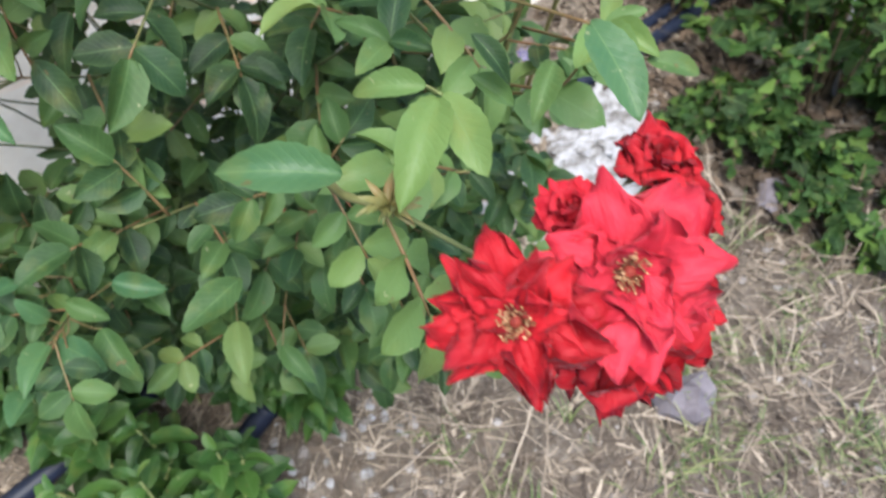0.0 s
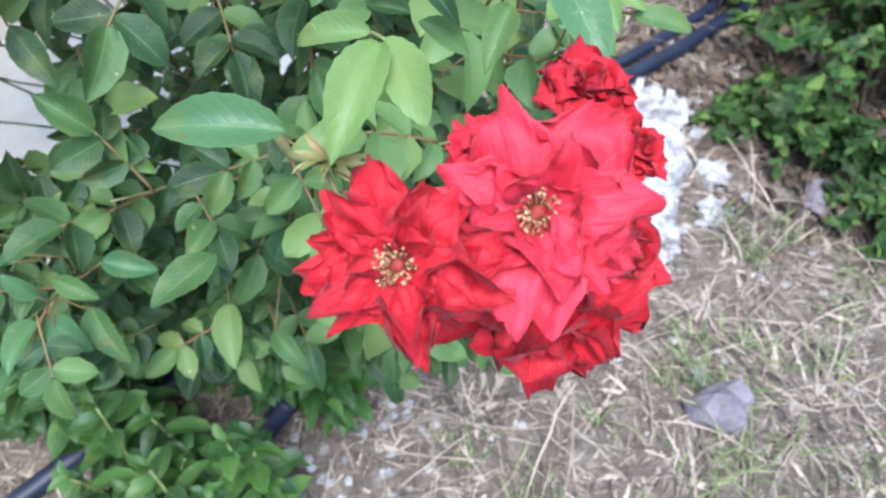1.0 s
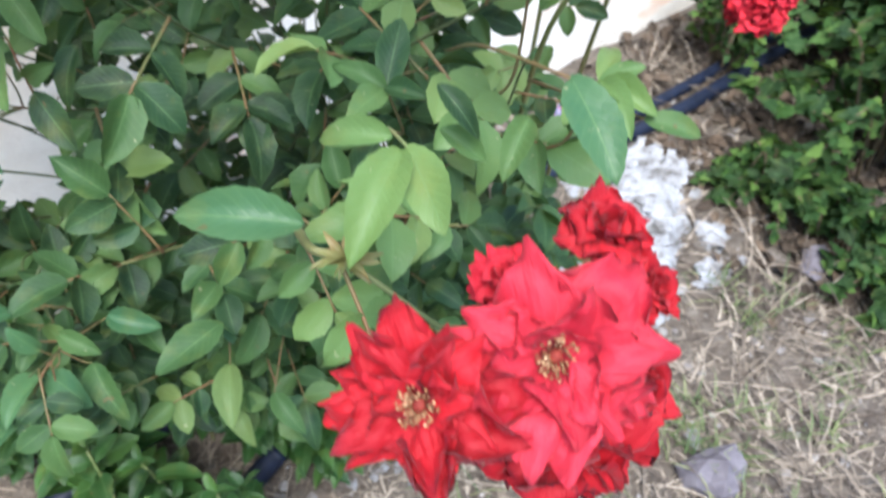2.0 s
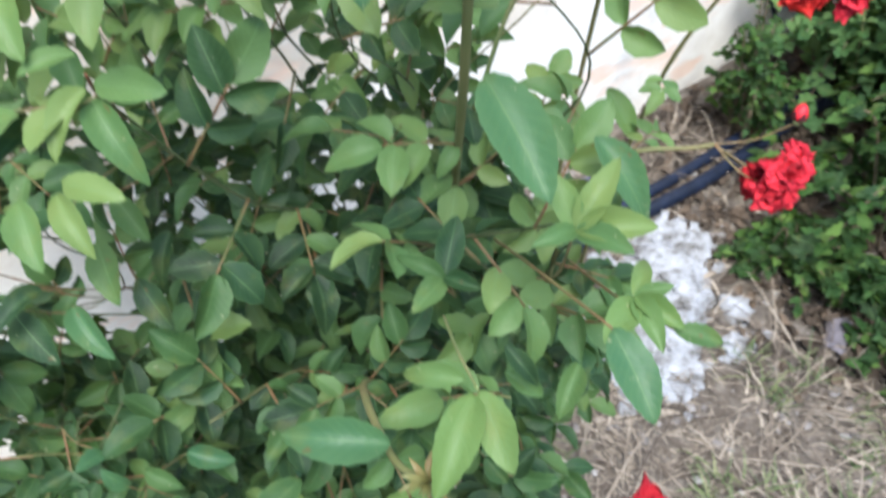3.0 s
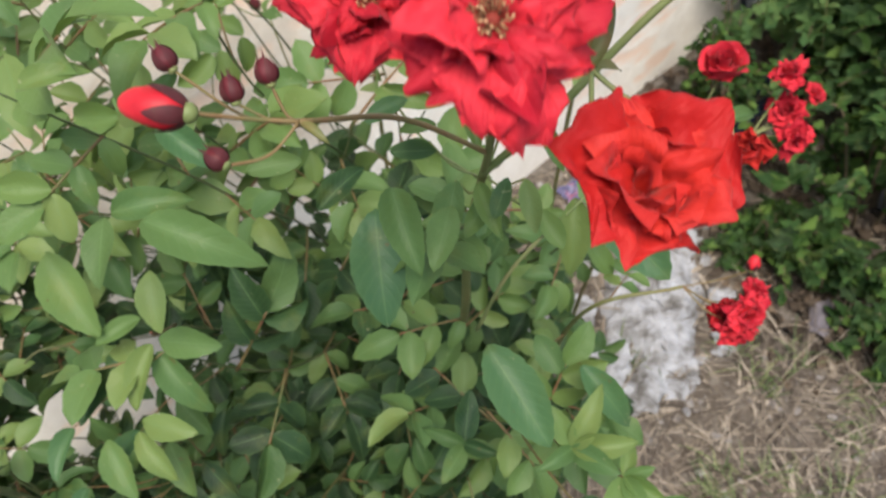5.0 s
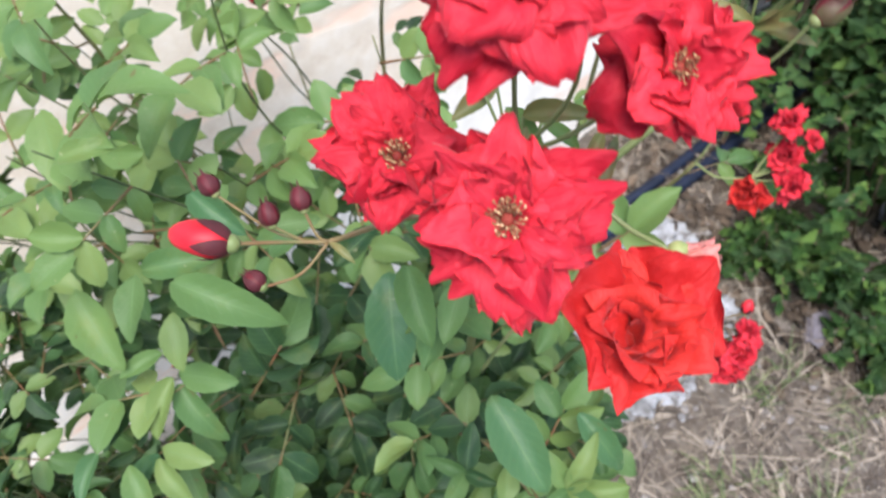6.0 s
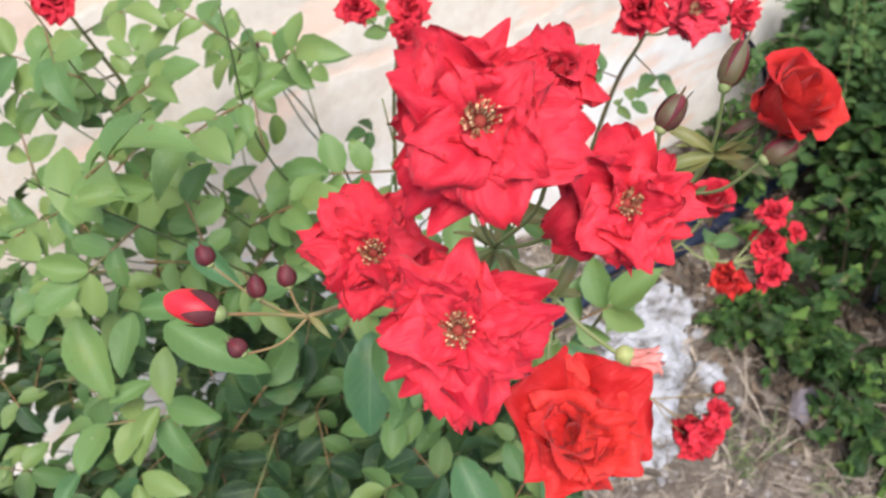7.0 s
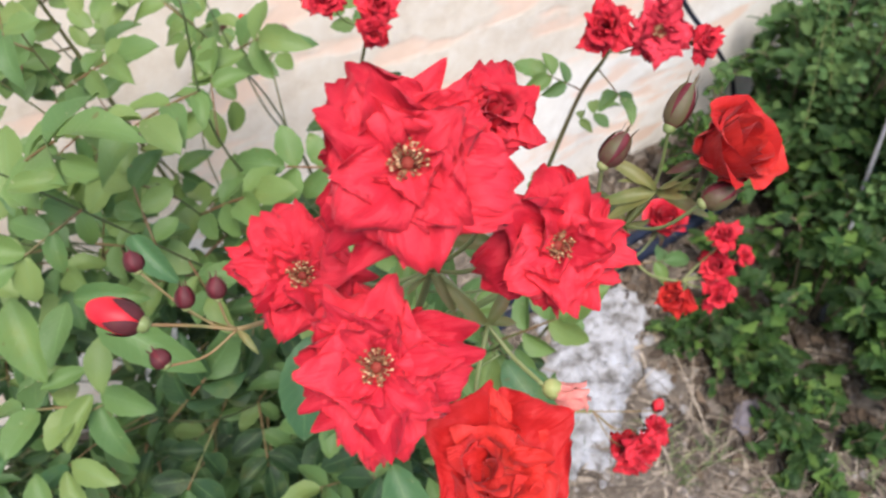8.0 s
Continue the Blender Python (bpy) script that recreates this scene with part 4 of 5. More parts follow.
HERBS = [build_herb(60 + k, (0.24, 0.31, 0.19)[k]) for k in range(3)]
for k, (x, y) in enumerate(((-0.42, 0.50), (-0.30, 0.44), (-0.52, 0.40))):
    HERBS[k].matrix_world = Matrix.Translation((x, y, ground_height(x, y)))
herb_rng = random.Random(77)
for k in range(185):
    x, y = herb_rng.uniform(-0.66, -0.25), herb_rng.uniform(0.34, 0.80)
    if k >= 165:
        x, y = herb_rng.uniform(-0.82, -0.66), herb_rng.uniform(0.55, 0.74)
    elif k >= 157:
        x, y = herb_rng.uniform(-0.26, -0.16), herb_rng.uniform(0.56, 0.74)
    if any(math.hypot(x - px, y - py) < 0.088 for px, py in ((-0.70, 0.47), (-0.656, 0.44), (-0.61, 0.41), (-0.57, 0.38), (-0.50, 0.59), (-0.46, 0.545), (-0.43, 0.51), (-0.31, 0.56), (-0.284, 0.52), (-0.25, 0.47), (-0.40, 0.495))):
        continue
    copy_thing(HERBS[k % 3], Matrix.Translation((x, y, ground_height(x, y))) @ pose(0, 0, 0, herb_rng.uniform(-12, 12), herb_rng.uniform(-12, 12), herb_rng.uniform(0, 360)))


# ---------------------------------------------------------------- shrubs
SHRUB_BLADES = [blade(81, 0.30, 0.2, 0.3, 1.0, 0.0, 5), lobed(82), lobed(83, 0.40)]
SHRUB_MESHES = [mesh_of("leaf", v, f, M_SHRUB, uv) for v, f, uv in SHRUB_BLADES]


def build_shrub(x, y, spread, height, shoots, seed, label, near=0, size=0.052, pale=False):
    """Arching shoots from one foot, each with paired leaves; near: how many leaves are objects of their own."""
    rng = random.Random(seed)
    bush = thing("shrub", (x, y, 0), label, "shrub", "shrubs along the wall")
    pieces, single = [], []
    for s in range(shoots):
        a = rng.uniform(0, 6.283)
        reach = spread * math.sqrt(rng.random())
        top = height * (1 - 0.55 * (reach / spread) ** 2) * rng.uniform(0.75, 1.1)
        long_one = s % 5 == 0
        top *= 1.35 if long_one else 1.0
        foot = Vector((0.25 * reach * math.cos(a), 0.25 * reach * math.sin(a), -0.01))
        mid = Vector((0.65 * reach * math.cos(a), 0.65 * reach * math.sin(a), top * 0.9))
        end = Vector((reach * 1.1 * math.cos(a), reach * 1.1 * math.sin(a), max(0.03, top - rng.uniform(-0.02, 0.14))))
        line = smooth_line([foot, mid, end], 9)
        v, f = tube(line, 0.004, 0.0015, 5)
        part("stem", mesh_of("stem", v, f, M_WOOD), bush)
        for k, at in enumerate(line[3:]):
            d = (line[min(k + 4, len(line) - 1)] - line[k + 2]).normalized()
            for side in range(1 + (k % 2)):
                b = rng.uniform(0, 6.283)
                out = (d * 0.5 + Vector((math.cos(b), math.sin(b), rng.uniform(-0.2, 0.6)))).normalized()
                single.append((leaf_frame(at, out, size * (0.7 if long_one else 1.0) * rng.uniform(0.65, 1.25), rng, (rng.uniform(-0.6, 0.6), -0.3 + rng.uniform(-0.6, 0.6), 0.8)), rng.randrange(3)))
    single.sort(key=lambda q: q[0].translation.y)
    for m, k in single[:near]:
        part("leaf", SHRUB_MESHES[k], bush, m)
    rest = [(*SHRUB_BLADES[k], m) for m, k in single[near:]]
    ob = part("foliage", joined("foliage", rest, M_SHOOT if pale else M_SHRUB), bush)
    tagged(ob, kind="stuff")
    return bush


build_shrub(0.93, 1.47, 0.32, 0.36, 21, 1, "dense dark green shrub with small leaves over the straw", 300)
build_shrub(1.12, 1.26, 0.24, 0.24, 12, 8, "low dark green shrub with small leaves over the straw", 0)
build_shrub(1.20, 1.82, 0.42, 0.52, 46, 2, "dense dark green shrub with small leaves")
build_shrub(0.96, 2.16, 0.36, 0.55, 58, 3, "dense pale green shrub against the wall", pale=True)
build_shrub(1.50, 2.45, 0.50, 0.70, 85, 4, "tall pale green shrub against the wall", pale=True)
build_shrub(1.50, 1.50, 0.45, 0.42, 32, 5, "dense dark green shrub with small leaves")
build_shrub(0.88, 1.10, 0.17, 0.10, 12, 9, "low green ivy spreading over the straw", 0, 0.045)
build_shrub(0.76, 1.24, 0.13, 0.12, 11, 10, "low green ivy spreading over the straw", 0, 0.042)
build_shrub(0.66, 1.36, 0.14, 0.13, 30, 6, "low pale green weed with small leaves", 120, 0.030)
build_shrub(0.62, 1.84, 0.13, 0.35, 26, 7, "thin upright green weed beside the wall", 0, 0.030)
build_shrub(1.02, 1.95, 0.12, 0.72, 14, 11, "upright pale green shoots rising among the shrubs", 0, 0.032)


SHOOT_LEAF = mesh_of("leaf", *(lambda q: (q[0], q[1], M_SHOOT, q[2]))(blade(88, 0.34, 0.3, 0.35, 1.0, 0.12, 7)))


def build_shoot(seed, height):
    """An upright shoot set all the way up with crossed pairs of small toothed leaves."""
    rng = random.Random(seed)
    lean = Vector((rng.uniform(-0.08, 0.08), rng.uniform(-0.10, 0.02), 0))
    line = smooth_line([Vector((0, 0, -0.01)), Vector((0, 0, 0.5 * height)) + lean * 0.3, Vector((0, 0, height)) + lean], 14)
    ob = new("upright_shoot")
    ob.empty_display_size = 0.03
    v, f = tube(line, 0.004, 0.0015, 6)
    part("stem", mesh_of("stem", v, f, M_STEM), ob)
    for k, at in enumerate(line[4:]):
        size = 0.046 * (1 - 0.5 * k / len(line)) * rng.uniform(0.8, 1.2)
        for side in range(3):
            a = radians(60 * (k % 2) + 120 * side + rng.uniform(-20, 20))
            part("leaf", SHOOT_LEAF, ob, leaf_frame(at, Vector((math.cos(a), math.sin(a), rng.uniform(0.0, 0.5))).normalized(), size, rng, (0, -0.3, 1)))
    return tagged(ob, "upright green shoot with small toothed leaves among the shrubs", "shoot", "shoots among the shrubs")


SHOOTS = [build_shoot(90 + k, (0.66, 0.82, 0.56)[k]) for k in range(3)]
shoot_rng = random.Random(5)
for k in range(19):
    x, y = 0.84 + 0.42 * shoot_rng.random(), 1.66 + 0.46 * shoot_rng.random()
    m = Matrix.Translation((x, y, ground_height(x, y))) @ pose(0, 0, 0, shoot_rng.uniform(-6, 10), shoot_rng.uniform(-8, 8), shoot_rng.uniform(0, 360))
    if k < 3:
        SHOOTS[k].matrix_world = m
    else:
        copy_thing(SHOOTS[k % 3], m)


# ---------------------------------------------------------------- the rose bush
BUSH = thing("rose_bush", (-0.15, 0.94, 0), "tall rose bush with red flower clusters and glossy leaves", "rose bush")
BUSH_M = BUSH.matrix_world.inverted()
bush_rng = random.Random(404)
leaf_spots, cane_points = [], []


def in_bush(m):
    return BUSH_M @ m


def bush_tube(name, points, r0, r1, material, per=8, sides=7, seed=0):
    return part(name, tube_mesh(name, [BUSH_M @ Vector(p) for p in points], r0, r1, material, per, sides, 0.06, seed), BUSH)


def leaves_along(points, start, spacing, size, droop=0.0, per=10):
    """Note the leaves that stand spirally along a cane."""
    line = smooth_line(points, per)
    total, turn, due = 0.0, bush_rng.uniform(0, 6.283), 0.0
    full = sum((b - a).length for a, b in zip(line, line[1:]))
    for a, b in zip(line, line[1:]):
        step = (b - a).length
        total += step
        if total < start * full:
            continue
        due -= step
        if due <= 0:
            due = spacing * bush_rng.uniform(0.75, 1.3)
            turn += 2.4
            d = (b - a).normalized()
            u = d.orthogonal().normalized()
            w = d.cross(u)
            out = (u * math.cos(turn) + w * math.sin(turn)) * 0.9 + d * 0.55 + Vector((0, -0.1, -0.15 - droop))
            leaf_spots.append((leaf_frame(a, out, size * bush_rng.uniform(0.8, 1.15), bush_rng), bush_rng.randrange(7)))


def cane(points, r0=0.006, r1=0.0028, start=0.45, spacing=0.045, size=0.095, material=None, name="cane", droop=0.0):
    bush_tube(name, points, r0, r1, material or M_CANE, 8, 7, len(leaf_spots))
    cane_points.extend(smooth_line(points, 8)[12:])
    leaves_along(points, start, spacing, size, droop)


def rose(at, face, radius, style="open", material=None, seed=0, spin=None):
    """A rose of the bush; returns the foot of the flower, where its stalk joins."""
    m = Vector(at) - Vector(face).normalized() * radius * {"open": 0.42, "star": 0.42, "half": 0.7, "loose": 0.65, "cup": 0.85}[style]
    add_rose(BUSH, BUSH_M @ Vector(at), face, radius, style, material, seed, spin)
    return m


def stalk(a, b, r=0.0010, sag=0.004, material=None):
    far = (Vector(b) - Vector(a)).length
    mid = (Vector(a) + Vector(b)) / 2 + Vector((0.10 * far * bush_rng.uniform(-1, 1), 0.10 * far * bush_rng.uniform(-1, 1), -sag * bush_rng.uniform(0, 2.5)))
    bush_tube("flower_stalk", [a, mid, b], r * 1.15, r, material or M_STEM, 6, 6)


def bud(base, tip, radius, showing=0.0, seed=0):
    add_bud(BUSH, BUSH_M @ Vector(base), BUSH_M @ Vector(tip), radius, showing, seed)


def leaflet(a, b, k, meshes=None, wide=1.0, face=(0.05, -0.5, 0.85)):
    """A single large leaflet of the bush from its foot to its tip."""
    a, b = Vector(a), Vector(b)
    x = (b - a).normalized()
    z = (Vector(face) - x * x.dot(Vector(face))).normalized()
    r = Matrix((x, z.cross(x), z)).transposed().to_4x4()
    n = (b - a).length
    part("leaflet", (meshes or FINE_MESHES)[k % 6], BUSH, BUSH_M @ Matrix.Translation(a) @ r @ Matrix.Diagonal((n, n * wide * 0.75, n, 1)))


WITHERED = mesh_of("petal", *(lambda q: (q[0], q[1], M_WITHERED, q[2]))(blade(78, 0.34, 0.1, 0.7, 1.0, 0.02, 7, 0.12)))
SPENT_HIP = mesh_of("spent_flower", *dome(1.0, 2.0, 7, 12), M_HIP)


def spent_flower(base, tip, radius, seed):
    """A pale hip that still holds a few withered petals."""
    rng = random.Random(seed)
    base, d = Vector(base), Vector(tip) - Vector(base)
    ob = part("spent_flower", SPENT_HIP, BUSH, BUSH_M @ Matrix.Translation(base) @ frame_of(d) @ Matrix.Scale(radius, 4), "yellow-green hip with withered pink petals")
    for k in range(7):
        part("petal", WITHERED, ob, Matrix.Translation((0, 0, 0.7)) @ pose(0, 0, 0, 0, 0, 51 * k) @ pose(0.62, 0, 0, rng.uniform(-15, 15), -rng.uniform(68, 100), 0) @ Matrix.Scale(rng.uniform(2.8, 4.6), 4))


BRACTS = []
for bn in range(2):
    bv, bf, bu = blade(75 + bn, 0.13, 0.4, 0.5, 1.4, 0.0)
    BRACTS.append(mesh_of("young_leaf", bv, bf, M_BRACT, bu))


def bracts(at, count, length, seed):
    """Narrow young leaves round a flowering node."""
    rng = random.Random(seed)
    for k in range(count):
        out = Vector((rng.uniform(-1, 1), rng.uniform(-0.9, 0.6), rng.uniform(-0.3, 0.9)))
        part("young_leaf", BRACTS[k % 2], BUSH, BUSH_M @ leaf_frame(at, out, length * rng.uniform(0.6, 1.2), rng))


# the upper cluster and its cane
TOP = Vector((0.026, 0.388, 1.425))
cane([(-0.13, 0.95, -0.02), (-0.08, 0.76, 0.55), (-0.024, 0.510, 1.05), (-0.010, 0.460, 1.20), (0.001, 0.455, 1.255), (0.011, 0.436, 1.31), TOP], 0.0044, 0.0020, 0.45, 0.055, 0.105)
for args in (((0.025, 0.324, 1.556), (0.06, -0.60, 0.80), 0.0335, "open", M_PETAL, 1), ((0.048, 0.366, 1.543), (0.25, -0.30, 0.91), 0.0195, "half", M_PETAL, 2), ((-0.018, 0.339, 1.475), (0.06, -0.66, 0.74), 0.0300, "open", M_PETAL, 3), ((0.020, 0.292, 1.495), (0.09, -0.60, 0.79), 0.0330, "open", M_PETAL, 4), ((0.075, 0.347, 1.501), (0.20, -0.60, 0.77), 0.0300, "open", M_PETAL, 5)):
    stalk(TOP, rose(*args))
bracts(TOP, 6, 0.022, 1)
STEM_LINE = smooth_line([(-0.024, 0.510, 1.05), (-0.010, 0.460, 1.20), (0.001, 0.455, 1.255), (0.011, 0.436, 1.31), TOP], 12)
LOW_NODE = Vector((0.055, 0.366, 1.418))
stalk(TOP, LOW_NODE, 0.0016)
stalk(LOW_NODE, rose((0.066, 0.293, 1.434), (0.16, -0.30, 0.94), 0.0300, "loose", M_PETAL_FRESH, 8))
spent_flower((0.082, 0.341, 1.414), (0.103, 0.338, 1.409), 0.0046, 4)
stalk(LOW_NODE, (0.082, 0.341, 1.414))
bracts(LOW_NODE, 3, 0.03, 2)
LEFT_NODE = Vector((-0.054, 0.343, 1.423))
bush_tube("flower_stalk", [(0.011, 0.436, 1.31), (-0.025, 0.395, 1.375), LEFT_NODE], 0.0016, 0.0012, M_TAN)
bud((-0.084, 0.326, 1.445), (-0.1075, 0.328, 1.4505), 0.0074, 1.0, 1)
stalk(LEFT_NODE, (-0.084, 0.326, 1.445), 0.0008, 0.004, M_TAN)
for b, tp, s in (((-0.097, 0.353, 1.443), (-0.102, 0.358, 1.450), 1), ((-0.075, 0.344, 1.433), (-0.077, 0.350, 1.441), 2), ((-0.062, 0.349, 1.436), (-0.064, 0.355, 1.444), 3), ((-0.076, 0.319, 1.426), (-0.083, 0.323, 1.430), 4)):
    bud(b, tp, 0.0042, 0.0, s)
    stalk(LEFT_NODE, b, 0.0006, 0.004, M_TAN)
bracts(LEFT_NODE, 2, 0.012, 3)

# the scarlet half-open rose and its buds
F_NODE = Vector((0.118, 0.436, 1.418))
bush_tube("flower_stalk", [(0.006, 0.445, 1.285), (0.045, 0.425, 1.345), (0.085, 0.428, 1.392), F_NODE], 0.0024, 0.0018, M_STEM)
stalk(F_NODE, rose((0.151, 0.428, 1.486), (0.47, -0.30, 0.83), 0.0192, "cup", M_PETAL_FRESH, 7))
for b, tp, s in (((0.096, 0.418, 1.475), (0.106, 0.430, 1.488), 6), ((0.123, 0.435, 1.486), (0.131, 0.451, 1.503), 7), ((0.140, 0.408, 1.469), (0.155, 0.415, 1.476), 8)):
    bud(b, Vector(b).lerp(Vector(tp), 0.88), 0.0056, 0.4, s)
    stalk(F_NODE, b, 0.0008)
bracts(F_NODE, 6, 0.020, 4)
bracts(Vector((0.126, 0.432, 1.450)), 8, 0.026, 14)
stalk(F_NODE, (0.126, 0.432, 1.450), 0.0008)

# the lower cluster and its cane
LOW = Vector((-0.020, 0.238, 1.024))
cane([(-0.20, 0.88, -0.02), (-0.15, 0.62, 0.52), (-0.09, 0.37, 0.91), (-0.045, 0.262, 1.005), LOW], 0.0046, 0.0016, 0.45, 0.06, 0.10)
SPLIT = Vector((0.044, 0.178, 1.046))
bush_tube("flower_stalk", [LOW, (0.015, 0.208, 1.030), SPLIT], 0.0013, 0.0011, M_TWIG)
for args in (((0.0265, 0.1245, 1.1030), (-0.05, -0.66, 0.75), 0.0298, "star", M_PETAL_DARK, 11), ((0.062, 0.141, 1.105), (0.08, -0.56, 0.82), 0.0335, "open", M_PETAL_PINK, 27), ((0.078, 0.181, 1.114), (0.14, -0.10, 0.99), 0.0180, "half", M_PETAL_DARK, 13), ((0.067, 0.134, 1.059), (0.08, -0.985, -0.05), 0.0345, "half", M_PETAL_DARK, 19), ((0.092, 0.151, 1.075), (0.72, -0.50, 0.48), 0.0170, "half", M_PETAL_DARK, 15), ((0.048, 0.172, 1.099), (-0.23, -0.09, 0.97), 0.0150, "half", M_PETAL, 16), ((0.093, 0.175, 1.096), (0.65, -0.30, 0.70), 0.0130, "half", M_PETAL_DARK, 17)):
    stalk(SPLIT, rose(*args))
bracts(LOW, 24, 0.0145, 5)

# small clusters further along the bed
FAR, FORK = Vector((0.205, 0.715, 1.065)), Vector((0.262, 0.708, 1.045))
stalk(FAR, FORK, 0.0012)
cane([(0.10, 1.04, -0.02), (0.12, 0.88, 0.52), (0.16, 0.76, 0.91), FAR], 0.0042, 0.0018, 0.75, 0.08, 0.08)
for k, (at, face, r) in enumerate((((0.224, 0.719, 1.127), (-0.01, -0.13, 1.0), 0.020), ((0.292, 0.730, 1.103), (-0.14, -0.1, 0.99), 0.022), ((0.295, 0.718, 1.067), (-0.42, -0.47, 0.77), 0.022), ((0.244, 0.662, 1.077), (-0.69, -0.58, 0.42), 0.019), ((0.295, 0.681, 1.061), (0.15, -0.93, 0.33), 0.020), ((0.324, 0.731, 1.075), (0.44, -0.38, 0.81), 0.014))):
    stalk(FAR if k < 1 else FORK, rose(at, face, r, "cup" if k == 0 else "loose" if k == 3 else "half", M_PETAL_FRESH if k == 3 else M_PETAL, 20 + k), 0.001)
SIDE = Vector((0.178, 0.568, 0.990))
cane([(0.03, 0.90, -0.02), (0.05, 0.68, 0.62), (0.085, 0.57, 0.95), SIDE], 0.0036, 0.0016, 0.7, 0.07, 0.08)
for k, (at, face, r) in enumerate((((0.230, 0.532, 0.991), (0.34, -0.79, 0.52), 0.025), ((0.212, 0.538, 0.979), (-0.62, -0.55, 0.56), 0.022), ((0.245, 0.560, 0.985), (0.54, -0.29, 0.79), 0.020), ((0.218, 0.520, 0.977), (-0.19, -0.98, 0.04), 0.019))):
    stalk(SIDE, rose(at, face, r, "half", M_PETAL_DARK if k == 1 else M_PETAL, 30 + k), 0.0007, 0.004, M_TAN)
bud((0.234, 0.562, 1.018), (0.238, 0.568, 1.032), 0.006, 1.0, 9)
stalk(SIDE, (0.234, 0.562, 1.018), 0.0007, 0.004, M_TAN)
HIGH = Vector((0.140, 0.790, 1.270))
cane([(0.05, 1.08, -0.02), (0.08, 0.97, 0.62), (0.12, 0.85, 1.12), HIGH], 0.0044, 0.0018, 0.66, 0.06, 0.070)
for k, (at, face, r) in enumerate((((0.125, 0.736, 1.332), (-0.35, -0.66, 0.66), 0.027), ((0.170, 0.740, 1.330), (0.02, -0.80, 0.58), 0.031), ((0.211, 0.739, 1.326), (0.53, -0.68, 0.52), 0.018))):
    stalk(HIGH, rose(at, face, r, "open" if k == 1 else "half", M_PETAL_PINK if k == 1 else M_PETAL, 40 + k), 0.001)
BACK = Vector((-0.110, 0.888, 1.200))
cane([(-0.22, 1.10, -0.02), (-0.18, 1.02, 0.62), (-0.14, 0.94, 1.04), BACK], 0.0044, 0.0018, 0.75, 0.07, 0.08)
for k, (at, face, r) in enumerate((((-0.144, 0.838, 1.262), (-0.02, -0.64, 0.77), 0.024), ((-0.090, 0.843, 1.260), (0.32, -0.58, 0.75), 0.025), ((-0.089, 0.818, 1.240), (0.24, -0.96, 0.15), 0.019))):
    stalk(BACK, rose(at, face, r, "half", M_PETAL, 50 + k), 0.001)
WEST = Vector((-0.44, 0.81, 1.26))
cane([(-0.30, 1.00, -0.02), (-0.36, 0.92, 0.62), (-0.42, 0.84, 1.10), WEST], 0.0044, 0.0018, 0.55, 0.05, 0.105)
stalk(WEST, rose((-0.418, 0.769, 1.306), (0.40, -0.72, 0.52), 0.025, "half", M_PETAL, 60), 0.001)
WALLSIDE = Vector((-0.315, 1.110, 0.96))
cane([(-0.26, 1.08, -0.02), (-0.29, 1.12, 0.5), WALLSIDE], 0.003, 0.0014, 0.5, 0.08, 0.08)
for k, (b, tp) in enumerate((((-0.385, 1.125, 0.995), (-0.391, 1.120, 1.015)), ((-0.330, 1.115, 0.975), (-0.332, 1.110, 0.995)), ((-0.285, 1.105, 1.010), (-0.284, 1.100, 1.030)), ((-0.335, 1.090, 1.030), (-0.337, 1.085, 1.055)))):
    bud(b, tp, 0.008, 1.0 if k == 3 else 0.0, 20 + k)
    stalk(WALLSIDE, b, 0.0011)

def in_gap(p):
    """Whether a point lies in the thin place of the foliage towards the wall."""
    for a, c, r in GAPS:
        a, c = Vector(a), Vector(c)
        u = max(0.0, min(1.0, (p - a).dot(c - a) / (c - a).length_squared))
        if (p - a - (c - a) * u).length < r:
            return True
    return False


GAPS = (((-0.312, 0.475, 0.901), (-0.737, 1.025, 0.479), 0.062), ((-0.29, 0.41, 0.88), (-0.75, 0.95, 0.37), 0.035), ((-0.36, 0.40, 1.02), (-0.87, 0.84, 0.41), 0.045), ((-0.22, 0.31, 0.97), (-0.80, 1.02, 0.30), 0.050), ((-0.184, 0.149, 0.886), (-0.70, 0.465, 0.06), 0.06), ((-0.119, 0.184, 0.908), (-0.53, 0.61, 0.06), 0.06), ((-0.06, 0.179, 0.899), (-0.31, 0.56, 0.10), 0.062))


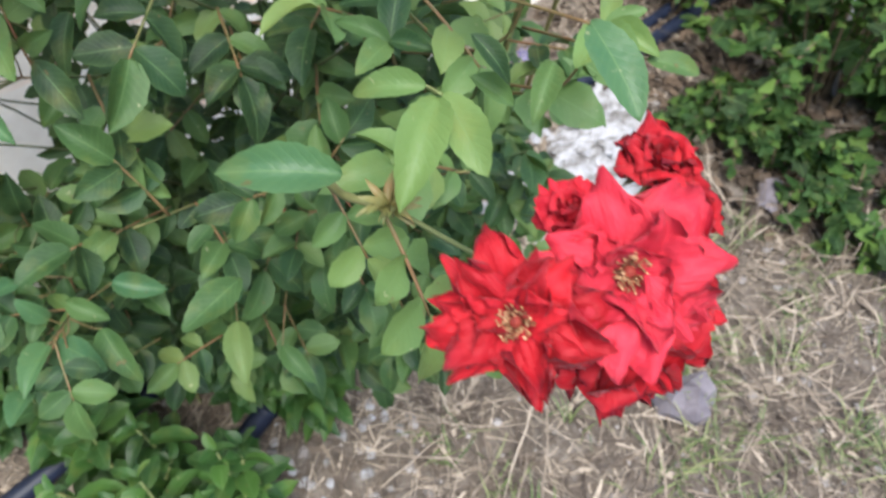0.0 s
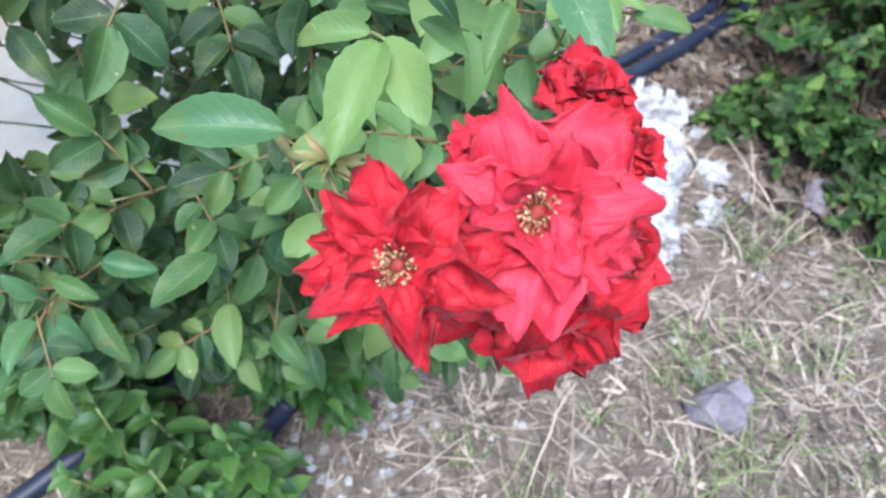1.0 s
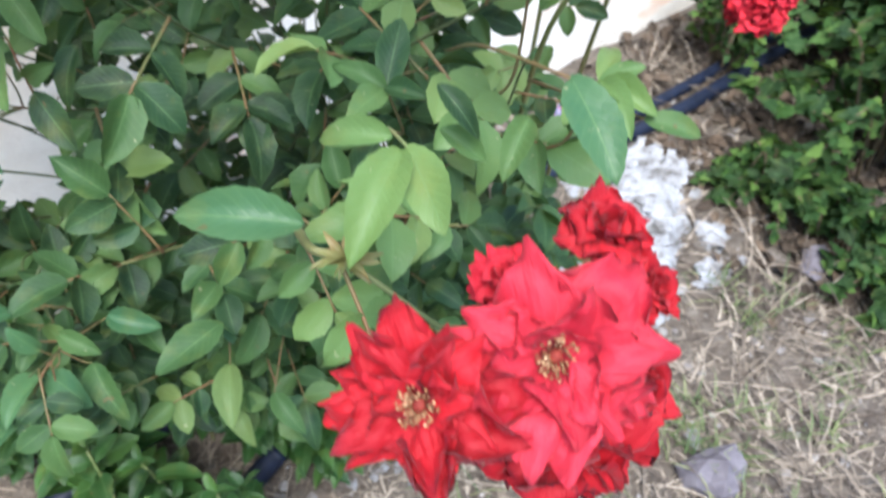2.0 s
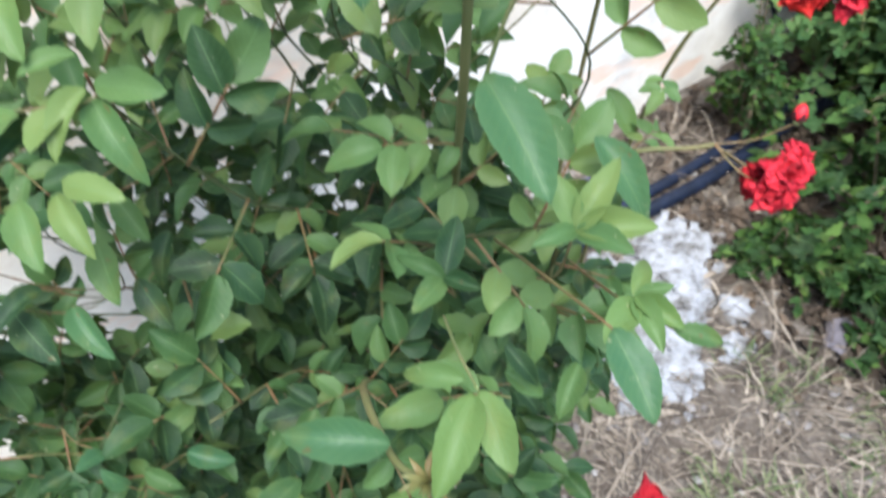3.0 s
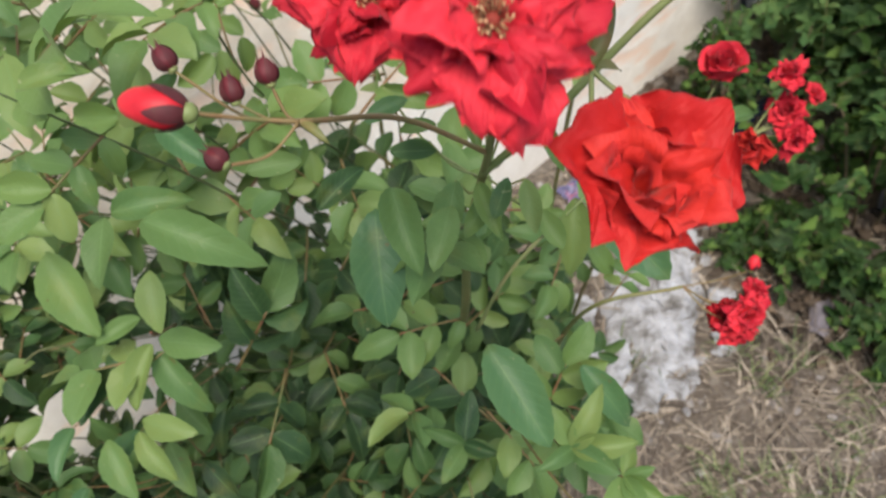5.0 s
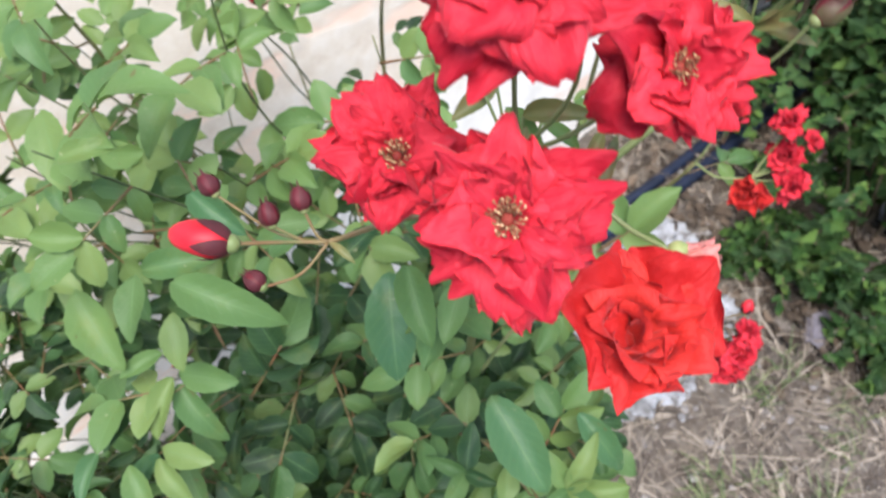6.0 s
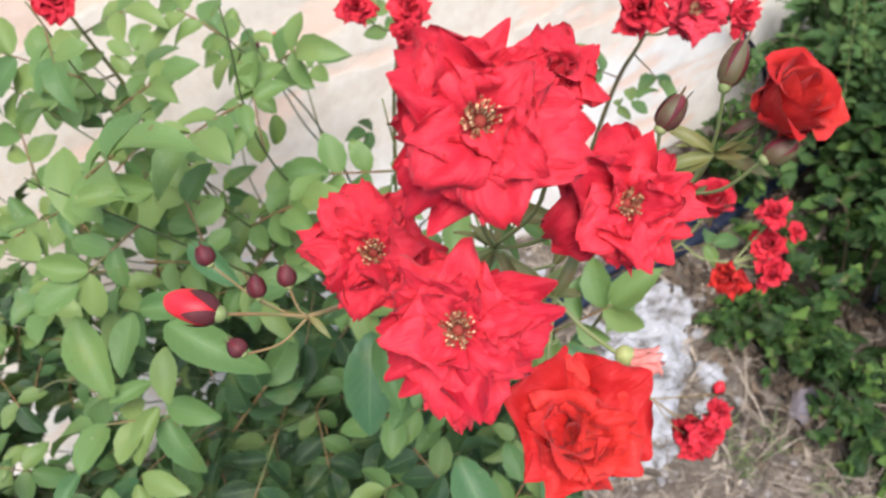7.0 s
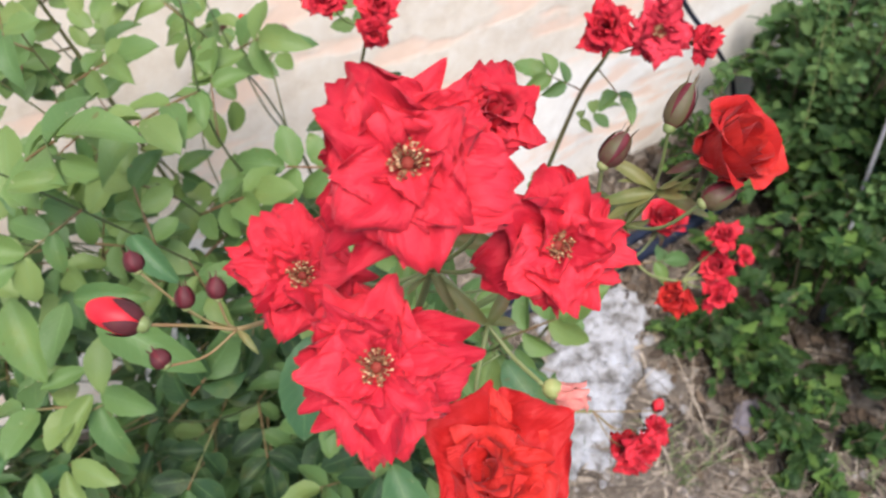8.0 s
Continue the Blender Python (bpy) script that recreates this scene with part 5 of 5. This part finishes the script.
# leafy canes without flowers
FOOT = ((-0.18, 0.94), (-0.26, 0.90), (-0.10, 0.88), (-0.30, 1.00), (-0.05, 0.97))
ENDS = (
    (-0.38, 0.68, 1.36), (-0.29, 0.50, 1.33), (-0.20, 0.65, 1.38), (-0.32, 0.94, 1.18), (-0.56, 0.76, 1.26), (-0.62, 0.60, 1.10),
    (-0.45, 0.46, 0.92), (-0.15, 0.60, 1.08), (-0.07, 0.52, 1.04), (-0.30, 0.54, 1.01), (-0.02, 0.44, 0.99), (0.054, 0.380, 1.08),
    (-0.22, 0.36, 0.86), (-0.38, 0.38, 0.80), (-0.10, 0.38, 0.88), (-0.50, 0.62, 0.86), (-0.33, 1.02, 1.06), (-0.42, 0.55, 1.18),
    (0.10, 0.64, 0.95), (0.00, 0.64, 0.92), (-0.20, 0.48, 0.94), (-0.42, 0.72, 1.04), (-0.25, 0.44, 1.12), (-0.50, 0.88, 1.16),
    (-0.10, 0.72, 1.24), (-0.28, 0.78, 1.28),
    (-0.52, 0.47, 0.82), (-0.60, 0.57, 0.80), (-0.45, 0.38, 0.74), (-0.54, 0.42, 0.70), (-0.30, 0.31, 0.78), (-0.40, 0.33, 0.70), (-0.34, 0.42, 0.86), (-0.18, 0.30, 0.72),
    (-0.15, 0.70, 1.12), (-0.05, 0.66, 1.15), (0.03, 0.60, 1.10), (-0.25, 0.62, 1.20), (-0.33, 0.58, 1.15), (-0.10, 0.60, 1.20), (-0.40, 0.62, 1.20), (-0.48, 0.68, 1.15), (0.02, 0.54, 1.16),
    (0.06, 0.46, 0.98), (0.02, 0.36, 0.92),
    (-0.62, 0.70, 1.00), (-0.60, 0.58, 0.95), (-0.66, 0.80, 1.00), (-0.58, 0.50, 0.92), (-0.54, 0.43, 0.88), (-0.66, 0.62, 0.98), (-0.48, 0.42, 0.90), (-0.52, 0.54, 0.98),
    (-0.55, 0.70, 0.97), (-0.53, 0.59, 0.93), (-0.50, 0.47, 0.89), (-0.48, 0.66, 0.93), (-0.40, 0.52, 0.92), (-0.36, 0.43, 0.95), (-0.29, 0.43, 0.94), (-0.46, 0.52, 0.96), (-0.42, 0.45, 0.955), (-0.36, 0.48, 0.97), (-0.60, 0.66, 0.90), (-0.58, 0.52, 0.86),
)
for k, e in enumerate(ENDS):
    fx, fy = FOOT[k % 5]
    e, f0 = Vector(e), Vector((fx + bush_rng.uniform(-0.03, 0.03), fy + bush_rng.uniform(-0.03, 0.03), -0.02))
    mid = f0.lerp(e, 0.50) + Vector((bush_rng.uniform(-0.12, 0.12), 0.05 + bush_rng.uniform(-0.03, 0.03), 0.10 * e.z))
    late = f0.lerp(e, 0.80) + Vector((bush_rng.uniform(-0.08, 0.08), bush_rng.uniform(-0.05, 0.05), 0.06 * e.z))
    if sum(in_gap(q) for q in smooth_line([f0, mid, late, e], 8)) > 4:
        continue
    cane([f0, mid, late, e], 0.0020, 0.0008, 0.40, 0.043 if e.y > 0.55 and e.z > 1.0 else 0.054, 0.112 if e.z > 1.0 else 0.104, M_TWIG if k % 4 else M_CANE)

# upright canes at the side of the bush
side_rng = random.Random(17)
for k in range(100):
    e = Vector((side_rng.uniform(-0.70, -0.38), side_rng.uniform(0.42, 0.74), side_rng.uniform(0.58, 0.98)))
    if k > 55:
        e = Vector((side_rng.uniform(-0.60, -0.40), side_rng.uniform(0.42, 0.58), side_rng.uniform(0.80, 0.95)))
    near = sorted((q for q in cane_points if 0.08 < (q - e).length < 0.30 and q.z < e.z), key=lambda q: (q - e).length)[:3]
    if not near:
        continue
    f0 = near[side_rng.randrange(len(near))]
    mid = f0.lerp(e, 0.5) + Vector((side_rng.uniform(-0.02, 0.02), side_rng.uniform(-0.02, 0.02), 0.03))
    if in_gap(e) or in_gap(mid):
        continue
    cane([f0, mid, e], 0.0014, 0.0008, 0.25, 0.045, 0.095, M_TWIG, "side_shoot")

def hang(at):
    """A thin stalk from a leaflet's foot to the nearest cane."""
    near = min(cane_points, key=lambda q: (q - Vector(at)).length)
    if (near - Vector(at)).length < 0.15:
        stalk(near, at, 0.0006, 0.004, M_RACHIS)


# big leaflets low on the side that hangs over the wall's foot
for k, (ax, ay, az, bx, by, bz) in enumerate((
    (-0.305, 0.445, 1.095, -0.319, 0.396, 1.094),
    (-0.299, 0.418, 1.033, -0.316, 0.379, 1.046),
    (-0.289, 0.424, 1.001, -0.263, 0.380, 0.981),
    (-0.317, 0.383, 0.992, -0.331, 0.344, 1.005),
    (-0.298, 0.380, 0.976, -0.265, 0.347, 0.962),
    (-0.342, 0.374, 0.976, -0.304, 0.342, 0.957),
    (-0.281, 0.454, 1.020, -0.253, 0.429, 0.996),
    (-0.345, 0.380, 1.011, -0.348, 0.334, 1.013),
    (-0.271, 0.422, 0.961, -0.239, 0.393, 0.936),
    (-0.260, 0.472, 0.964, -0.265, 0.431, 0.949),
    (-0.331, 0.401, 1.077, -0.336, 0.359, 1.079),
)):
    leaflet((ax, ay, az), (bx, by, bz), k, (None, OLD_MESHES, None)[k % 3])
    hang((ax, ay, az))
# pale old leaflets low over the herbs
for k, (ax, ay, az, bx, by, bz) in enumerate((
    (-0.325, 0.355, 0.745, -0.337, 0.349, 0.778),
    (-0.315, 0.370, 0.749, -0.279, 0.357, 0.744),
    (-0.319, 0.342, 0.732, -0.274, 0.317, 0.729),
    (-0.289, 0.359, 0.725, -0.258, 0.315, 0.718),
    (-0.325, 0.338, 0.733, -0.328, 0.291, 0.748),
    (-0.326, 0.324, 0.725, -0.311, 0.281, 0.731),
    (-0.335, 0.305, 0.720, -0.333, 0.267, 0.738),
    (-0.179, 0.377, 0.708, -0.167, 0.322, 0.707),
    (-0.185, 0.419, 0.742, -0.173, 0.382, 0.735),
    (-0.141, 0.365, 0.687, -0.114, 0.332, 0.684),
    (-0.283, 0.393, 0.745, -0.237, 0.388, 0.743),
    (-0.302, 0.319, 0.707, -0.295, 0.276, 0.718),
    (-0.346, 0.374, 0.774, -0.355, 0.347, 0.790),
)):
    leaflet((ax, ay, az), (bx, by, bz), k, (OLD_MESHES, None)[k % 2], 1.15)
    hang((ax, ay, az))
# large single leaflets on the near twigs
for k, (ax, ay, az, bx, by, bz) in enumerate((
    (0.000, 0.406, 1.162, 0.039, 0.343, 1.133), (0.063, 0.469, 1.233, 0.058, 0.427, 1.204), (0.072, 0.461, 1.237, 0.118, 0.416, 1.212), (0.064, 0.414, 1.116, 0.101, 0.372, 1.094),
    (0.061, 0.386, 1.058, 0.084, 0.413, 1.082), (-0.062, 0.447, 1.259, -0.058, 0.383, 1.221), (0.093, 0.620, 1.007, 0.119, 0.593, 0.975), (-0.269, 0.463, 1.134, -0.295, 0.437, 1.143),
    (-0.257, 0.451, 1.119, -0.204, 0.439, 1.127), (-0.259, 0.445, 1.113, -0.223, 0.400, 1.089), (-0.263, 0.449, 1.118, -0.274, 0.400, 1.105), (-0.277, 0.405, 1.074, -0.232, 0.391, 1.080),
    (-0.306, 0.395, 1.067, -0.282, 0.352, 1.047), (-0.281, 0.400, 1.068, -0.252, 0.363, 1.054))):
    leaflet((ax, ay, az), (bx, by, bz), k, (OLD_MESHES, YOUNG_MESHES, OLD_MESHES)[k % 3] if k < 6 else YOUNG_MESHES)
for k, (ax, ay, az, bx, by, bz) in enumerate((
    (-0.310, 0.553, 1.318, -0.286, 0.497, 1.295), (-0.358, 0.631, 1.297, -0.396, 0.629, 1.298), (-0.242, 0.717, 1.238, -0.200, 0.749, 1.261), (-0.241, 0.467, 1.187, -0.234, 0.425, 1.167),
    (-0.327, 0.489, 1.188, -0.289, 0.434, 1.152), (0.002, 0.266, 1.065, -0.011, 0.213, 1.062), (0.005, 0.268, 1.066, 0.024, 0.228, 1.058), (-0.003, 0.278, 1.062, -0.040, 0.278, 1.065),
    (0.017, 0.282, 1.064, 0.040, 0.274, 1.055), (0.072, 0.301, 1.080, 0.093, 0.255, 1.069), (0.118, 0.351, 1.019, 0.150, 0.346, 1.015), (-0.044, 0.260, 1.022, -0.102, 0.250, 1.040),
    (-0.138, 0.321, 0.852, -0.168, 0.275, 0.857), (0.017, 0.280, 1.089, 0.037, 0.264, 1.078), (0.055, 0.287, 1.068, 0.046, 0.258, 1.062))):
    leaflet((ax, ay, az), (bx, by, bz), k + 2, OLD_MESHES if k in (9, 11) else YOUNG_MESHES if k < 9 else None)
for k, (ax, ay, az, bx, by, bz) in enumerate((
(-0.218, 0.437, 1.281, -0.171, 0.440, 1.291),
    (-0.223, 0.435, 1.280, -0.220, 0.391, 1.268),
    (-0.191, 0.421, 1.290, -0.125, 0.394, 1.284),
    (-0.041, 0.411, 1.314, -0.027, 0.366, 1.300),
    (-0.011, 0.411, 1.297, -0.020, 0.374, 1.292),
    (-0.045, 0.406, 1.365, -0.024, 0.416, 1.371),
    (-0.015, 0.436, 1.333, -0.036, 0.434, 1.335),
    (-0.043, 0.439, 1.313, -0.017, 0.441, 1.311),
    (-0.244, 0.460, 1.359, -0.208, 0.465, 1.372),
    (-0.177, 0.462, 1.325, -0.143, 0.439, 1.313),
    (0.012, 0.413, 1.282, 0.021, 0.431, 1.297),
    (0.053, 0.439, 1.219, 0.038, 0.459, 1.239),
    (-0.104, 0.467, 1.239, -0.074, 0.492, 1.257),
    (-0.149, 0.485, 1.261, -0.113, 0.493, 1.262))):
    leaflet((ax, ay, az), (bx, by, bz), k + 1, YOUNG_MESHES if k in (0, 2, 3, 4, 8, 11) else OLD_MESHES if k in (5, 9) else None)
for k, (ax, ay, az, bx, by, bz) in enumerate((
    (0.054, 0.365, 1.087, 0.074, 0.381, 1.126), (0.054, 0.365, 1.087, 0.097, 0.359, 1.102), (0.054, 0.365, 1.087, 0.041, 0.380, 1.117), (0.054, 0.365, 1.087, 0.081, 0.340, 1.101), (0.054, 0.365, 1.087, 0.034, 0.345, 1.099), (-0.031, 0.423, 0.976, -0.024, 0.459, 1.007), (-0.031, 0.423, 0.976, -0.062, 0.426, 0.997), (-0.031, 0.423, 0.976, -0.004, 0.408, 0.985), (-0.031, 0.423, 0.976, -0.047, 0.387, 0.986), (0.094, 0.366, 1.030, 0.116, 0.367, 1.042), (0.094, 0.366, 1.030, 0.108, 0.330, 1.034), (0.094, 0.366, 1.030, 0.076, 0.327, 1.036), (0.094, 0.366, 1.030, 0.104, 0.394, 1.044), (0.094, 0.366, 1.030, 0.122, 0.344, 1.032))):
    leaflet((ax, ay, az), (bx, by, bz), k + 3, None if 5 <= k <= 8 else YOUNG_MESHES)
bush_tube("twig", [(0.02, 0.47, 0.93), (0.047, 0.417, 0.988), (0.054, 0.365, 1.087)], 0.0013, 0.0008, M_TAN)
bush_tube("twig", [(-0.05, 0.52, 0.86), (-0.03, 0.472, 0.898), (-0.031, 0.423, 0.976)], 0.0013, 0.0008, M_TAN)
bush_tube("twig", [(0.05, 0.46, 0.9), (0.082, 0.413, 0.945), (0.094, 0.366, 1.03)], 0.0013, 0.0008, M_TAN)
# young leaflets that hang about the stem of the upper roses
for k, (ax, ay, az, bx, by, bz) in enumerate((
    (-0.009, 0.439, 1.287, -0.019, 0.395, 1.276), (0.004, 0.438, 1.285, 0.013, 0.404, 1.279), (0.030, 0.434, 1.290, 0.035, 0.405, 1.277), (0.018, 0.445, 1.316, 0.024, 0.455, 1.338), (0.002, 0.473, 1.330, 0.005, 0.433, 1.321), (-0.023, 0.455, 1.304, -0.043, 0.443, 1.310), (0.025, 0.440, 1.311, 0.030, 0.450, 1.333), (-0.050, 0.493, 1.315, -0.016, 0.477, 1.310), (0.009, 0.443, 1.274, -0.005, 0.415, 1.264), (0.043, 0.459, 1.311, 0.049, 0.432, 1.299))):
    leaflet((ax, ay, az), (bx, by, bz), k, YOUNG_MESHES, 0.85, (0.1 * (k % 3 - 1), -0.8, 0.5))
    stalk((ax, ay, az), min((q for q in STEM_LINE), key=lambda q: (q - Vector((ax, ay, az - 0.015))).length), 0.0007)
# olive young leaves under the upper roses
BRACT_MESHES = [mesh_of("leaflet", v, f, M_BRACT, uv) for v, f, uv in FINE]
for k, (ax, ay, az, bx, by, bz) in enumerate((
    (0.027, 0.408, 1.427, 0.055, 0.396, 1.440), (0.010, 0.422, 1.427, 0.004, 0.435, 1.438), (0.020, 0.418, 1.423, 0.035, 0.390, 1.425), (0.056, 0.404, 1.395, 0.065, 0.420, 1.407), (0.015, 0.434, 1.423, -0.005, 0.414, 1.423), (0.036, 0.421, 1.411, 0.054, 0.411, 1.402))):
    leaflet((ax, ay, az), (bx, by, bz), k + 1, BRACT_MESHES if k % 3 < 2 else YOUNG_MESHES, 0.8)
    stalk((ax, ay, az), min((q for q in STEM_LINE), key=lambda q: (q - Vector((ax, ay, az - 0.015))).length), 0.0007)
# the twig that carries the leaflets above the lower roses
bush_tube("twig", [(-0.03, 0.40, 0.96), (-0.012, 0.32, 1.03), (0.004, 0.270, 1.064)], 0.0012, 0.0008, M_STEM)
bush_tube("twig", [(0.004, 0.46, 0.98), (0.03, 0.38, 1.04), (0.072, 0.303, 1.078)], 0.0012, 0.0008, M_RACHIS)
bush_tube("twig", [(0.06, 0.46, 0.96), (0.09, 0.39, 1.00), (0.118, 0.351, 1.019)], 0.0012, 0.0008, M_RACHIS)
bush_tube("twig", [(-0.01, 0.46, 1.10), (0.02, 0.44, 1.20), (0.068, 0.466, 1.236)], 0.0016, 0.001, M_STEM)
bush_tube("twig", [(-0.29, 0.52, 1.04), (-0.27, 0.47, 1.10), (-0.262, 0.455, 1.125)], 0.0016, 0.001, M_RACHIS)

# inner foliage
for k in range(480):
    while True:
        q = Vector([bush_rng.uniform(-1, 1) for _ in range(3)])
        if q.length < 1:
            break
    at = Vector((-0.20 + 0.30 * q.x, 0.68 + 0.28 * q.y, 0.58 + 0.34 * q.z))
    if (at - WALL_P).dot(WALL_N) < 0.10:
        continue
    out = Vector((q.x, q.y - 0.4, 0.2)) + Vector([bush_rng.uniform(-0.6, 0.6) for _ in range(3)])
    leaf_spots.append((leaf_frame(at, out, 0.110 * bush_rng.uniform(0.75, 1.1), bush_rng), bush_rng.randrange(7)))

# the leaves before y = 0.52 m and above are picked first as single leaves
leaf_spots = [q for q in leaf_spots if min((q[0].translation - n).length for n in (TOP, LOW_NODE, F_NODE)) > 0.10]
thin_rng = random.Random(31)
leaf_spots = [q for q in leaf_spots if q[0].translation.z > 1.30 - 1.65 * q[0].translation.y]
leaf_spots = [q for q in leaf_spots if q[0].translation.y < 0.68 + 0.25 * thin_rng.random() or q[0].translation.z > 1.0]
leaf_spots = [q for q in leaf_spots if not (-0.22 < q[0].translation.x < 0.08 and q[0].translation.z > 1.02) or thin_rng.random() < 0.62]
def airy(p):
    """Whether a leaf stands where the bush is loose: its wall side and its far flank."""
    inner = -0.50 < p.x < -0.08 and 0.55 < p.y < 0.98 and 0.52 < p.z < 0.98
    return thin_rng.random() < (0.60 if p.x < -0.60 and p.z < 0.95 else 0.35 if inner else 0.0)


leaf_spots = [q for q in leaf_spots if not airy(q[0].translation)]
leaf_spots = [q for q in leaf_spots if not in_gap(q[0] @ Vector((0.45, 0, 0)))]
leaf_spots.sort(key=lambda q: q[0].translation.y - 0.55 * q[0].translation.z)
lit_rng = random.Random(9)


# chosen by height: light from above is put into the leaf colour
def is_lit(m):
    return m.translation.z > (0.72 if m.translation.x > 0.0 else 0.88) + lit_rng.uniform(0, 0.24)


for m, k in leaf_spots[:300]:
    add_leaf(BUSH, in_bush(m), k, is_lit(m))
rest, lit_pieces = [], []
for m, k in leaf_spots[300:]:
    (lit_pieces if is_lit(m) else rest).extend(leaf_pieces(in_bush(m), k))
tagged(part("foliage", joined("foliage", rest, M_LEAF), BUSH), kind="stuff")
tagged(part("young_foliage", joined("young_foliage", lit_pieces, M_LEAF_YOUNG_LIT), BUSH), kind="stuff")
